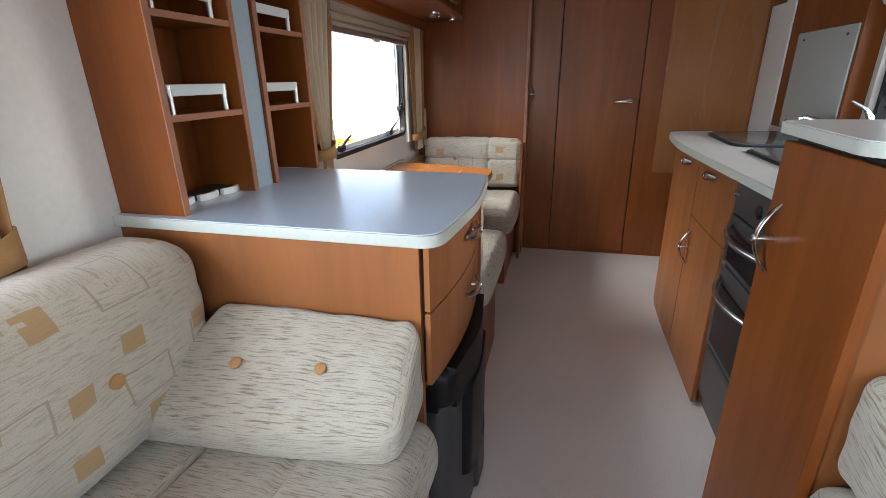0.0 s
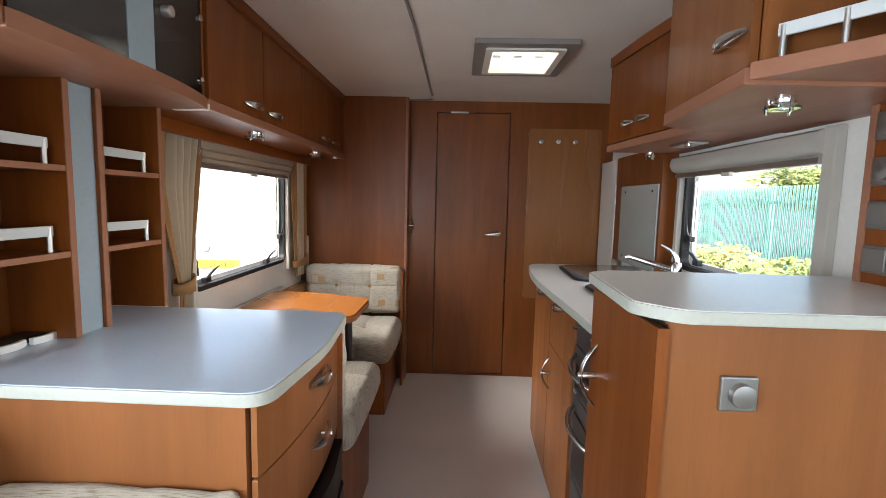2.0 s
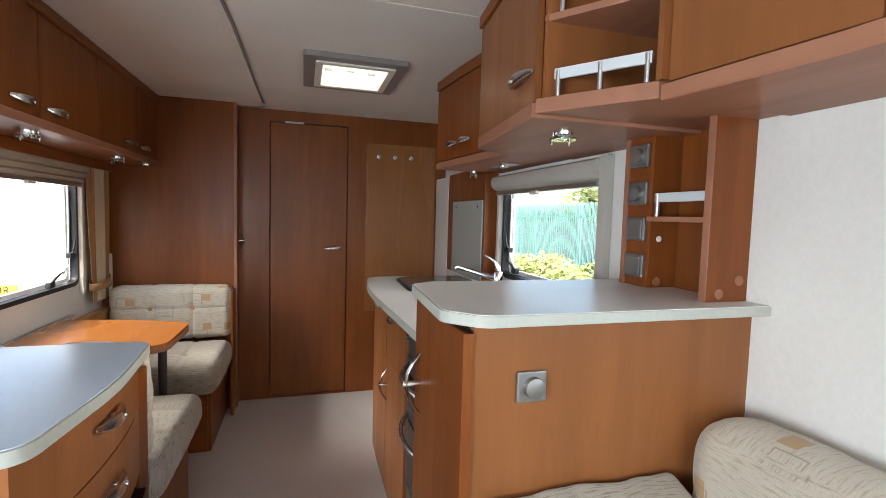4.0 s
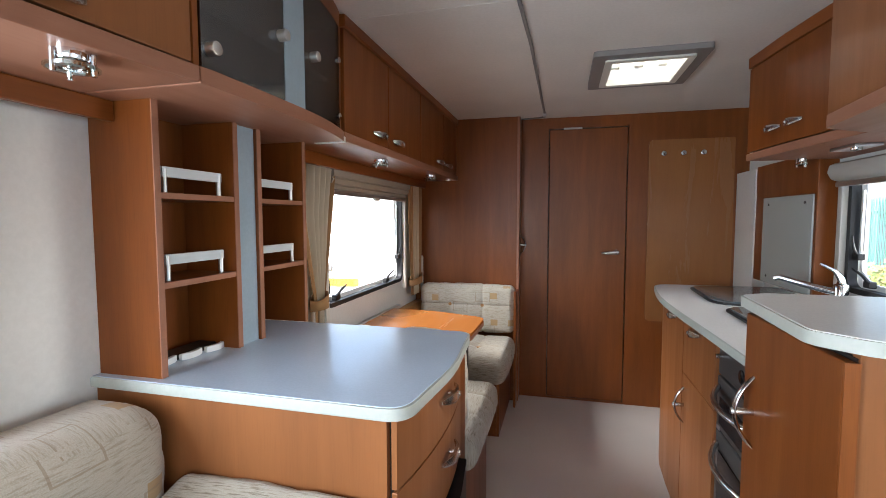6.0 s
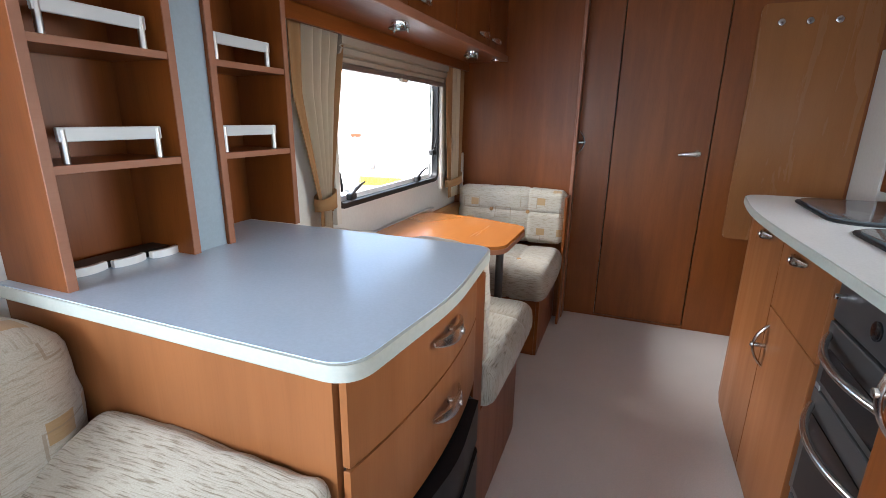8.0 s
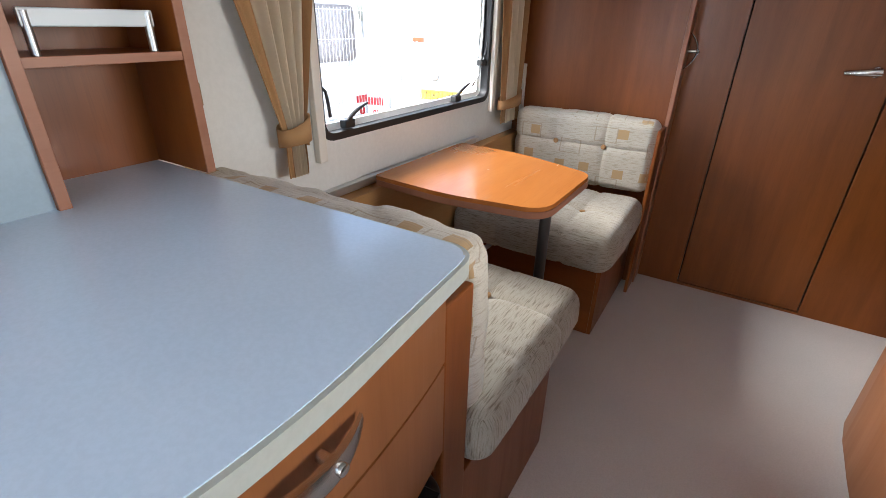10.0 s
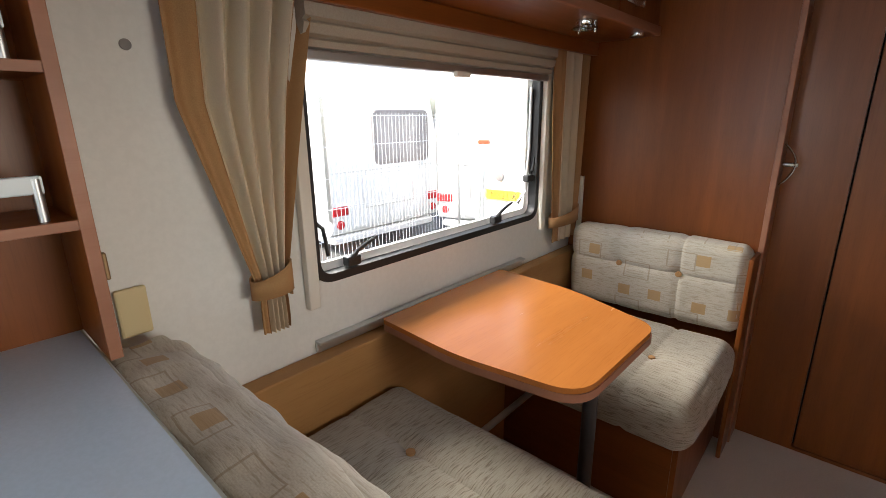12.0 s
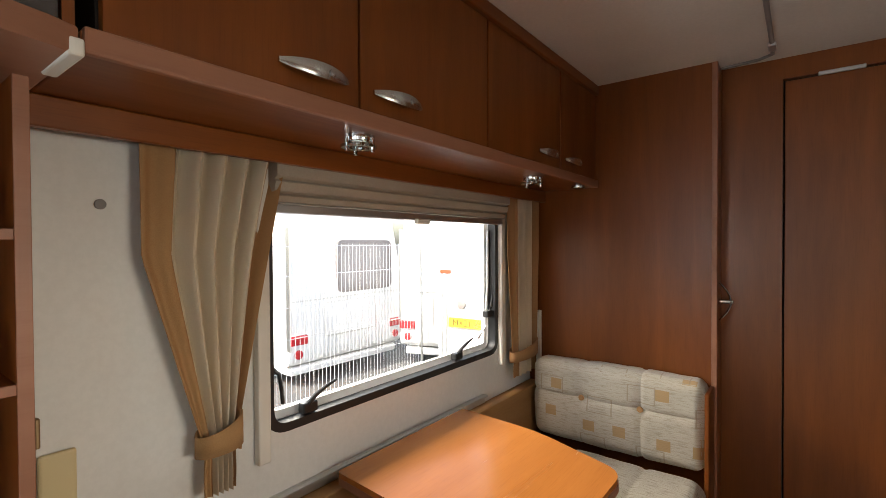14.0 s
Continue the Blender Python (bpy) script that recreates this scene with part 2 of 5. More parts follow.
def glass(name, tint=(1, 1, 1), rough=0.0, gloss=0.05):
    m = bpy.data.materials.new(name)
    m.use_nodes = True
    nt = m.node_tree
    nt.nodes.remove(nt.nodes["Principled BSDF"])
    tr, gl, mx = (nt.nodes.new(k) for k in ("ShaderNodeBsdfTransparent", "ShaderNodeBsdfGlossy", "ShaderNodeMixShader"))
    tr.inputs[0].default_value = (*tint, 1)
    gl.inputs["Roughness"].default_value = rough
    mx.inputs[0].default_value = gloss
    nt.links.new(tr.outputs[0], mx.inputs[1])
    nt.links.new(gl.outputs[0], mx.inputs[2])
    nt.links.new(mx.outputs[0], nt.nodes["Material Output"].inputs[0])
    return m


clear = glass("clear_acrylic", (0.96, 0.97, 0.97))
frosted = bpy.data.materials.new("frosted_dome")
frosted.use_nodes = True
_n = frosted.node_tree
_n.nodes.remove(_n.nodes["Principled BSDF"])
_t = _n.nodes.new("ShaderNodeBsdfTranslucent")
_t.inputs[0].default_value = (0.80, 0.78, 0.72, 1)
_n.links.new(_t.outputs[0], _n.nodes["Material Output"].inputs[0])
smoked = glass("smoked_glass", (0.30, 0.31, 0.29), 0.16, 0.20)


# ---- building helpers ----
ORIGIN = {}


def thing(name, at, label, category, group="", kind=""):
    ob = new(name)
    ob.empty_display_size = 0.05
    ob.location = at
    ORIGIN[ob.name] = Vector(at)
    return tagged(ob, label, category, group, kind)


def finish(bm, name, mat, smooth=False):
    bmesh.ops.recalc_face_normals(bm, faces=bm.faces)
    me = bpy.data.meshes.new(name)
    if smooth:
        for f in bm.faces:
            f.smooth = True
    bm.to_mesh(me)
    bm.free()
    me.materials.append(mat)
    return me


def part(name, bm, mat, parent, label="", smooth=False):
    """One mesh under a thing or under a part of it; bm is in world metres."""
    o = ORIGIN[parent.name]
    bmesh.ops.translate(bm, vec=-o, verts=bm.verts)
    ob = new(name, finish(bm, name, mat, smooth))
    ob.parent = parent
    ORIGIN[ob.name] = o
    if label:
        ob["label"] = label
    if smooth:
        me = ob.data
        me.set_sharp_from_angle(angle=radians(38))
    return ob


def solid(name, bm, mat, label, category, kind="", group="", smooth=False, at=None):
    """A thing of one mesh."""
    if at is None:
        bb = [v.co for v in bm.verts]
        at = Vector((sum(v.x for v in bb) / len(bb), sum(v.y for v in bb) / len(bb), min(v.z for v in bb)))
    bmesh.ops.translate(bm, vec=-Vector(at), verts=bm.verts)
    ob = new(name, finish(bm, name, mat, smooth))
    ob.location = at
    ORIGIN[ob.name] = Vector(at)
    if smooth:
        ob.data.set_sharp_from_angle(angle=radians(38))
    return tagged(ob, label, category, group, kind)


def box(x0, x1, y0, y1, z0, z1, bev=0.0, seg=2, bm=None, m=None):
    bm = bm or bmesh.new()
    vs = [bm.verts.new((x, y, z)) for x in (x0, x1) for y in (y0, y1) for z in (z0, z1)]
    fs = [bm.faces.new([vs[i] for i in q]) for q in ((0, 1, 3, 2), (4, 6, 7, 5), (0, 4, 5, 1), (2, 3, 7, 6), (0, 2, 6, 4), (1, 5, 7, 3))]
    if bev:
        es = list({ed for f in fs for ed in f.edges})
        r = bmesh.ops.bevel(bm, geom=es, offset=bev, segments=seg, affect="EDGES", profile=0.5)
        vs = list({v for f in r["faces"] for v in f.verts} | {v for v in vs if v.is_valid})
    if m is not None:
        bmesh.ops.transform(bm, matrix=m, verts=[v for v in vs if v.is_valid])
    return bm


def prism(pts, z0, z1, bev=0.0, seg=2, bm=None):
    """A plan outline raised from z0 to z1; bev rounds its upper and lower rim."""
    bm = bm or bmesh.new()
    lo = [bm.verts.new((x, y, z0)) for x, y in pts]
    hi = [bm.verts.new((x, y, z1)) for x, y in pts]
    n = len(pts)
    f0, f1 = bm.faces.new(lo[::-1]), bm.faces.new(hi)
    for i in range(n):
        bm.faces.new((lo[i], lo[(i + 1) % n], hi[(i + 1) % n], hi[i]))
    if bev:
        bmesh.ops.bevel(bm, geom=list({*f0.edges, *f1.edges}), offset=bev, segments=seg, affect="EDGES", profile=0.5)
    return bm


def rounded(corners, n=8):
    """Outline with rounded corners, from rows of (x, y, radius)."""
    out, k = [], len(corners)
    for i in range(k):
        p = Vector(corners[i][:2])
        a, b = Vector(corners[i - 1][:2]), Vector(corners[(i + 1) % k][:2])
        r = corners[i][2]
        if r <= 0:
            out.append(tuple(p))
            continue
        u, v = (a - p).normalized(), (b - p).normalized()
        half = u.angle(v) / 2
        d = min(r / math.tan(half), 0.49 * min((a - p).length, (b - p).length))
        s, e2 = p + u * d, p + v * d
        for j in range(n + 1):
            t = j / n
            out.append(tuple((1 - t) ** 2 * s + 2 * t * (1 - t) * p + t * t * e2))
    return out


def tube(points, r, seg=10, bm=None, flat=1.0, up=(0, 0, 1), cap=True):
    """A rod swept along points; flat squeezes its section along up."""
    bm = bm or bmesh.new()
    pts = [Vector(p) for p in points]
    rings = []
    for i, p in enumerate(pts):
        d = (pts[min(i + 1, len(pts) - 1)] - pts[max(i - 1, 0)]).normalized()
        u = Vector(up)
        if abs(d.dot(u)) > 0.95:
            u = Vector((1, 0, 0))
        s = d.cross(u).normalized()
        w = s.cross(d).normalized()
        rr = r[i] if isinstance(r, (list, tuple)) else r
        rings.append([bm.verts.new(p + s * rr * math.cos(2 * math.pi * j / seg) + w * rr * flat * math.sin(2 * math.pi * j / seg)) for j in range(seg)])
    for a, b in zip(rings, rings[1:]):
        for j in range(seg):
            bm.faces.new((a[j], a[(j + 1) % seg], b[(j + 1) % seg], b[j]))
    if cap:
        bm.faces.new(rings[0][::-1])
        bm.faces.new(rings[-1])
    return bm


def disc(c, axis, r, h, seg=24, bm=None, bev=0.0):
    """A round block that starts at c and runs h along axis, with a softened far rim."""
    c, ax = Vector(c), Vector(axis).normalized()
    k = bev or min(r, abs(h)) * 0.2
    prof = [(0, r), (h - k, r), (h - k * 0.3, r - k * 0.3), (h, r - k)]
    return tube([c + ax * p for p, _ in prof], [q for _, q in prof], seg, bm)


def ring(plane, at, depth, u0, u1, w0, w1, rad, width, n=8, bm=None):
    """A frame with rounded corners in the plane x = at or y = at; its section is width by depth."""
    bm = bm or bmesh.new()
    outer = rounded([(u0, w0, rad), (u1, w0, rad), (u1, w1, rad), (u0, w1, rad)], n)
    ri = max(rad - width, 0.004)
    inner = rounded([(u0 + width, w0 + width, ri), (u1 - width, w0 + width, ri), (u1 - width, w1 - width, ri), (u0 + width, w1 - width, ri)], n)

    def at3(p, d):
        return (at + d, p[0], p[1]) if plane == "x" else ((p[0], at + d, p[1]) if plane == "y" else (p[0], p[1], at + d))
    rows = [[bm.verts.new(at3(p, d)) for p in path] for path, d in ((outer, 0), (outer, depth), (inner, depth), (inner, 0))]
    k = len(outer)
    for a, b in zip(rows, rows[1:] + rows[:1]):
        for i in range(k):
            bm.faces.new((a[i], a[(i + 1) % k], b[(i + 1) % k], b[i]))
    return bm


def holed(axis, p0, p1, u0, u1, z0, z1, holes, bm=None):
    """A wall slab between p0 and p1 on axis with openings (u0, u1, z0, z1)."""
    bm = bm or bmesh.new()
    us = sorted({u0, u1, *(h[0] for h in holes), *(h[1] for h in holes)})
    zs = sorted({z0, z1, *(h[2] for h in holes), *(h[3] for h in holes)})
    cell = {}
    for i in range(len(us) - 1):
        for j in range(len(zs) - 1):
            cu, cz = (us[i] + us[i + 1]) / 2, (zs[j] + zs[j + 1]) / 2
            cell[i, j] = not any(h[0] < cu < h[1] and h[2] < cz < h[3] for h in holes)
    vert = {}

    def v(p, i, j):
        key = (p, i, j)
        if key not in vert:
            q = {"x": (p, us[i], zs[j]), "y": (us[i], p, zs[j]), "z": (us[i], zs[j], p)}[axis]
            vert[key] = bm.verts.new(q)
        return vert[key]
    for (i, j), full in cell.items():
        if not full:
            continue
        for p in (p0, p1):
            bm.faces.new((v(p, i, j), v(p, i + 1, j), v(p, i + 1, j + 1), v(p, i, j + 1)))
        for (di, dj), (a, b) in {(-1, 0): ((0, 0), (0, 1)), (1, 0): ((1, 0), (1, 1)), (0, -1): ((0, 0), (1, 0)), (0, 1): ((0, 1), (1, 1))}.items():
            if not cell.get((i + di, j + dj), False):
                bm.faces.new((v(p0, i + a[0], j + a[1]), v(p0, i + b[0], j + b[1]), v(p1, i + b[0], j + b[1]), v(p1, i + a[0], j + a[1])))
    return bm


def cushion(x0, x1, y0, y1, z0, z1, r, puff=0.0, tufts=(), seams=(), n=22, rough=0.0025, seed=0, m=None):
    """A stuffed block: rounded rims, swollen faces, dimples at tufts (x, y, z, reach, depth), grooves at seams (axis, value, depth, width)."""
    bm = bmesh.new()
    c = Vector(((x0 + x1) / 2, (y0 + y1) / 2, (z0 + z1) / 2))
    h = Vector(((x1 - x0) / 2, (y1 - y0) / 2, (z1 - z0) / 2))
    counts = [max(6, int(n * 2 * h[k] / max(h) / 2)) for k in range(3)]
    seen = {}

    def vert(p):
        key = tuple(round(q, 5) for q in p)
        if key not in seen:
            seen[key] = bm.verts.new(p)
        return seen[key]
    for ax in range(3):
        a, b = [k for k in range(3) if k != ax]
        for s in (-1, 1):
            for i in range(counts[a]):
                for j in range(counts[b]):
                    quad = []
                    for di, dj in ((0, 0), (1, 0), (1, 1), (0, 1)):
                        p = [0.0] * 3
                        p[ax] = s
                        for k, q, cnt in ((a, i + di, counts[a]), (b, j + dj, counts[b])):
                            t = 2 * q / cnt - 1
                            p[k] = math.sin(t * math.pi / 2) * 0.45 + t * 0.55
                        quad.append(vert(p))
                    bm.faces.new(quad)
    for v in bm.verts:
        u = v.co.copy()
        p = Vector([u[k] * h[k] for k in range(3)])
        q = Vector([max(-(h[k] - r), min(h[k] - r, p[k])) for k in range(3)])
        d = p - q
        if d.length > 1e-6:
            d = d.normalized()
            p = q + d * r
        for k in range(3):
            if abs(u[k]) > 0.999:
                o = [w for w in range(3) if w != k]
                p[k] += math.copysign(puff * (1 - u[o[0]] ** 2) * (1 - u[o[1]] ** 2), u[k])
        w = p + c
        nrm = (d if d.length > 0 else Vector([1.0 if abs(u[k]) > 0.999 and u[k] > 0 else (-1.0 if abs(u[k]) > 0.999 else 0) for k in range(3)])).normalized()
        push = rough * (noise.noise(w * 9 + Vector((seed, 0, 0))) + 0.5 * noise.noise(w * 24))
        for tx, ty, tz, reach, depth in tufts:
            g = (w - Vector((tx, ty, tz))).length / reach
            if g < 3:
                push -= depth * math.exp(-g * g * 1.6)
        for axis, value, depth, width in seams:
            g = abs(w["xyz".index(axis)] - value) / width
            if g < 3:
                push -= depth * math.exp(-g * g)
        v.co = w + nrm * push
    bm.normal_update()
    uv = bm.loops.layers.uv.new("UVMap")
    for f in bm.faces:
        k = max(range(3), key=lambda t: abs(f.normal[t]))
        o = [t for t in range(3) if t != k]
        for lp in f.loops:
            lp[uv].uv = (lp.vert.co[o[0]] + 0.31 * k, lp.vert.co[o[1]])
    if m is not None:
        bmesh.ops.transform(bm, matrix=m, verts=bm.verts)
    return bm


def button(c, axis, parent, r=0.011):
    return part("button", disc(c, axis, r, 0.006, 14), button_cloth, parent, smooth=True)


# ---- large structure ----
T = 0.035
solid("floor", box(LEFT - T, RIGHT + T, FRONT - T, REAR + 0.9, -0.06, 0.0), vinyl, "worn mauve-grey speckled vinyl floor", "floor", "structure", at=(0.3, 1, -0.06))
solid("ceiling", holed("z", CEIL, CEIL + 0.04, LEFT - T, RIGHT + T, FRONT - T, REAR + 0.9, [(0.49, 0.81, 2.22, 2.585)]), ceil_mat, "cream textured ceiling board with faint panel joint", "ceiling", "structure", at=(0.3, 1, CEIL))
solid("wall_left", holed("x", LEFT - T, LEFT, FRONT - T, REAR + 0.9, -0.06, CEIL, [WIN_L, WIN_FL]), wall_white, "cream wallboard side wall with dinette window opening", "wall", "structure", at=(LEFT, 1, 0))
solid("wall_right", holed("x", RIGHT, RIGHT + T, FRONT - T, REAR + 0.9, -0.06, CEIL, [WIN_R, WIN_FL]), wall_white, "cream wallboard side wall with kitchen window opening", "wall", "structure", at=(RIGHT, 1, 0))
solid("wall_front", holed("y", FRONT - T, FRONT, LEFT, RIGHT, 0, CEIL, [WIN_F]), wall_white, "cream wallboard front wall", "wall", "structure", at=(0.3, FRONT, 0))
solid("wall_washroom", box(LEFT, RIGHT, REAR + 0.86, REAR + 0.9, 0, CEIL), wall_white, "plain end wall behind the washroom", "wall", "structure")

# cherry-veneered partition with its doorway
DX0, DX1, DTOP = 0.215, 0.720, 1.852
solid("wall_rear", holed("y", REAR, REAR + 0.03, 0.025, RIGHT, 0, CEIL, [(DX0, DX1, 0.012, DTOP)]), wood_v, "cherry veneer partition across the caravan", "wall", "structure", at=(0.5, REAR, 0))
door = thing("door_1", (0.5, REAR, 0.012), "closed cherry veneer washroom door with nickel lever", "door", kind="structure")
part("door_leaf", box(DX0 + 0.006, DX1 - 0.006, REAR + 0.003, REAR + 0.026, 0.016, DTOP - 0.008, 0.002), wood_v, door)
part("door_back", box(DX0 + 0.001, DX1 - 0.001, REAR + 0.0265, REAR + 0.032, 0.012, DTOP), gap_shade, door)
hz = 1.024
lever = part("lever_handle", tube([(0.667, REAR - 0.034, hz + 0.004), (0.647, REAR - 0.038, hz + 0.003), (0.602, REAR - 0.038, hz - 0.001), (0.564, REAR - 0.032, hz - 0.004)], [0.017, 0.016, 0.013, 0.007], 12, flat=0.9), steel, door, "brushed nickel lever", True)
part("rose", disc((0.657, REAR + 0.004, hz + 0.003), (0, -1, 0), 0.019, 0.030, 20), steel, lever, smooth=True)
part("top_catch", box(0.31, 0.43, REAR - 0.004, REAR + 0.01, DTOP - 0.008, DTOP + 0.004, 0.002), alu, door)

# hinged flap of pale veneer with three coat knobs
flap = thing("coat_panel", (1.1, REAR, 0.58), "satin cherry panel with three coat knobs", "panel")
part("panel", prism(rounded([(0.842, 0, 0.03), (1.335, 0, 0.012), (1.335, 1.17, 0.012), (0.842, 1.17, 0.03)]), 0, 0.012, 0.002), wood_coat, flap)
pl = flap.children[0]
for v in pl.data.vertices:
    x, y, z = v.co.x, v.co.y, v.co.z
    wx, wy, wz = x + 1.1, y + REAR, z + 0.58      # back to the outline's own numbers
    v.co = (wx - 1.1, -wz - 0.001, wy)
for kx in (0.925, 1.039, 1.153):
    k = part("coat_knob", disc((kx, REAR - 0.012, 1.66), (0, -1, 0), 0.007, 0.024, 14), steel, flap, smooth=True)
    part("knob_cap", disc((kx, REAR - 0.034, 1.66), (0, -1, 0), 0.016, 0.012, 18), steel, k, smooth=True)

# tall wardrobe beside the door
WX, WY = 0.028, 3.285
wr = thing("wardrobe", (-0.3, 3.34, 0), "tall cherry veneer wardrobe with nickel bow handle", "wardrobe")
part("front_panel", box(LEFT, WX - 0.014, WY, WY + 0.02, 0, CEIL), wood_v, wr)
part("side_panel", box(WX - 0.010, WX + 0.002, WY + 0.012, REAR + 0.02, 0, CEIL), wood_v, wr)
part("edge_strip", box(WX - 0.014, WX + 0.004, WY - 0.004, WY + 0.012, 0, CEIL, 0.003), wood_edge, wr)
part("back_panel", box(LEFT, WX - 0.02, REAR, REAR + 0.02, 0, CEIL), wood_v, wr)


def arc(c, u, w, half, rise, n=12):
    """Points of a bow of length 2*half along u, standing rise out along w."""
    c, u, w = Vector(c), Vector(u), Vector(w)
    return [c + u * (half * t) + w * (rise * (1 - t * t)) for t in [2 * i / n - 1 for i in range(n + 1)]]


def bow_handle(parent, c, u, w, half=0.07, rise=0.032, name="handle"):
    """Flat bow with a round pin through its middle."""
    c, u, w = Vector(c), Vector(u), Vector(w)
    s = u.cross(w)
    h = part(name, tube(arc(c, u, w, half, rise), [0.005] + [0.0085] * 11 + [0.005], 10, flat=0.5, up=tuple(w)), steel, parent, "brushed nickel bow handle", True)
    part("pin", disc(c, w, 0.0075, rise + 0.008, 14), steel, h, smooth=True)
    return h


def wing_handle(parent, c, u, w, half=0.052, name="handle"):
    """Drawer pull: a tapering chrome wing with a pin through it."""
    c, u, w = Vector(c), Vector(u).normalized(), Vector(w).normalized()
    s = u.cross(w)
    up = s if s.z > 0 else -s
    bm = bmesh.new()
    rings = []
    for i in range(17):
        t = i / 8 - 1
        swell_ = 1 - t * t
        mid = c + u * (half * t) + w * (0.003 + 0.019 * swell_)
        top, low, thick = 0.005 + 0.006 * swell_, -0.003 - 0.012 * swell_ ** 0.8, 0.0018 + 0.0022 * swell_
        rings.append([bm.verts.new(mid + up * q + w * r) for q, r in ((top, -thick), (top, thick), (low * 0.5, thick * 1.7), (low, thick), (low, -thick))])
    for a, b in zip(rings, rings[1:]):
        for j in range(5):
            bm.faces.new((a[j], a[(j + 1) % 5], b[(j + 1) % 5], b[j]))
    bm.faces.new(rings[0][::-1])
    bm.faces.new(rings[-1])
    h = part(name, bm, steel, parent, "polished nickel wing pull", True)
    part("pin", disc(c + u * half * 0.22 - up * 0.003, w, 0.0065, 0.030, 14), steel, h, smooth=True)
    return h


bow_handle(wr, (WX + 0.004, 3.335, 1.072), (0, 0, 1), (1, 0, 0), 0.068, 0.036)

# ceiling track
tr = thing("curtain_track", (0.2, 2.4, CEIL - 0.008), "dark curtain track on the ceiling", "curtain track")
track_pts = [(0.155, 1.0, CEIL - 0.005), (0.185, 2.0, CEIL - 0.005), (0.19, 3.24, CEIL - 0.005), (0.188, 3.315, CEIL - 0.005), (0.15, 3.345, CEIL - 0.005), (0.034, 3.362, CEIL - 0.005)]
part("rail", tube(track_pts, 0.007, 8, flat=0.7), grey_pl, tr, "dark bronze rail", True)
part("end_stop", box(0.178, 0.201, 3.20, 3.26, CEIL - 0.016, CEIL - 0.001, 0.003), alu, tr)
solid("ceiling_joint", box(-0.40, 1.0, 1.62, 1.632, CEIL - 0.0025, CEIL - 0.0005), ceil_mat, "thin cream ceiling joint strip", "trim", "structure")

# roof light
rl = thing("roof_light", (0.66, 2.47, CEIL), "roof light with grey frame and frosted dome", "roof light")
part("frame", ring("z", CEIL - 0.022, 0.022, 0.425, 0.868, 2.150, 2.655, 0.018, 0.075, 4), grey_pl, rl, "taupe plastic frame")
part("inner_frame", ring("z", CEIL - 0.030, 0.029, 0.475, 0.82, 2.205, 2.60, 0.012, 0.03, 4), cream_pl, rl)
part("upstand", ring("z", CEIL + 0.0, 0.09, 0.49, 0.81, 2.22, 2.585, 0.01, 0.01, 3), white_pl, rl)
part("dome", prism(rounded([(0.49, 2.22, 0.02), (0.81, 2.22, 0.02), (0.81, 2.585, 0.02), (0.49, 2.585, 0.02)], 4), CEIL + 0.085, CEIL + 0.095), frosted, rl, "frosted cream dome")
for bx in (0.545, 0.65, 0.755):
    part("catch", box(bx - 0.02, bx + 0.02, 2.525, 2.56, CEIL + 0.04, CEIL + 0.06, 0.004), cream_pl, rl)


# ---- windows ----
def lever_latch(parent, c, s, up=(0, 0, 1)):
    """Black plastic window catch with a curved lever; s is the side towards the room."""
    c = Vector(c)
    b = part("latch", box(c.x - 0.004 * s, c.x + 0.022 * s, c.y - 0.021, c.y + 0.021, c.z - 0.013, c.z + 0.013, 0.004) if s > 0 else box(c.x - 0.022, c.x + 0.004, c.y - 0.021, c.y + 0.021, c.z - 0.013, c.z + 0.013, 0.004), black_pl, parent, "black plastic window latch")
    if up[2]:
        pts = [c + Vector((0.016 * s, -0.008, 0.006)), c + Vector((0.026 * s, 0.012, 0.030)), c + Vector((0.03 * s, 0.04, 0.044)), c + Vector((0.03 * s, 0.072, 0.053))]
    else:
        pts = [c + Vector((0.016 * s, 0.0, 0.008)), c + Vector((0.026 * s, -0.002, 0.03)), c + Vector((0.03 * s, 0.0, 0.055)), c + Vector((0.03 * s, 0.002, 0.08))]
    part("lever", tube(pts, [0.007, 0.006, 0.0048, 0.003], 8), black_pl, b, smooth=True)
    return b


def caravan_window(name, side, win, label, low=0.0):
    """Acrylic caravan window: liner, black seal with round corners, double pane."""
    y0, y1, z0, z1 = win
    wall = LEFT if side > 0 else RIGHT
    w = thing(name, (wall, (y0 + y1) / 2, z0), label, "window", kind="structure")
    part("window_frame", ring("x", wall - 0.030 * side, 0.034 * side, y0 - 0.012, y1 + 0.012, z0 - 0.012, z1 + 0.012, 0.06, 0.021), black_rub, w, "black rubber window seal", True)
    part("pane_frame", ring("x", wall - 0.050 * side, 0.012 * side, y0 - 0.006, y1 + 0.006, z0 - 0.006, z1 + 0.006, 0.055, 0.034), white_pl, w, "white acrylic pane edge", True)
    g = part("pane", box(min(wall - 0.048 * side, wall - 0.044 * side), max(wall - 0.048 * side, wall - 0.044 * side), y0, y1, z0, z1), clear, w, "clear acrylic pane")
    g.visible_shadow = False
    return w


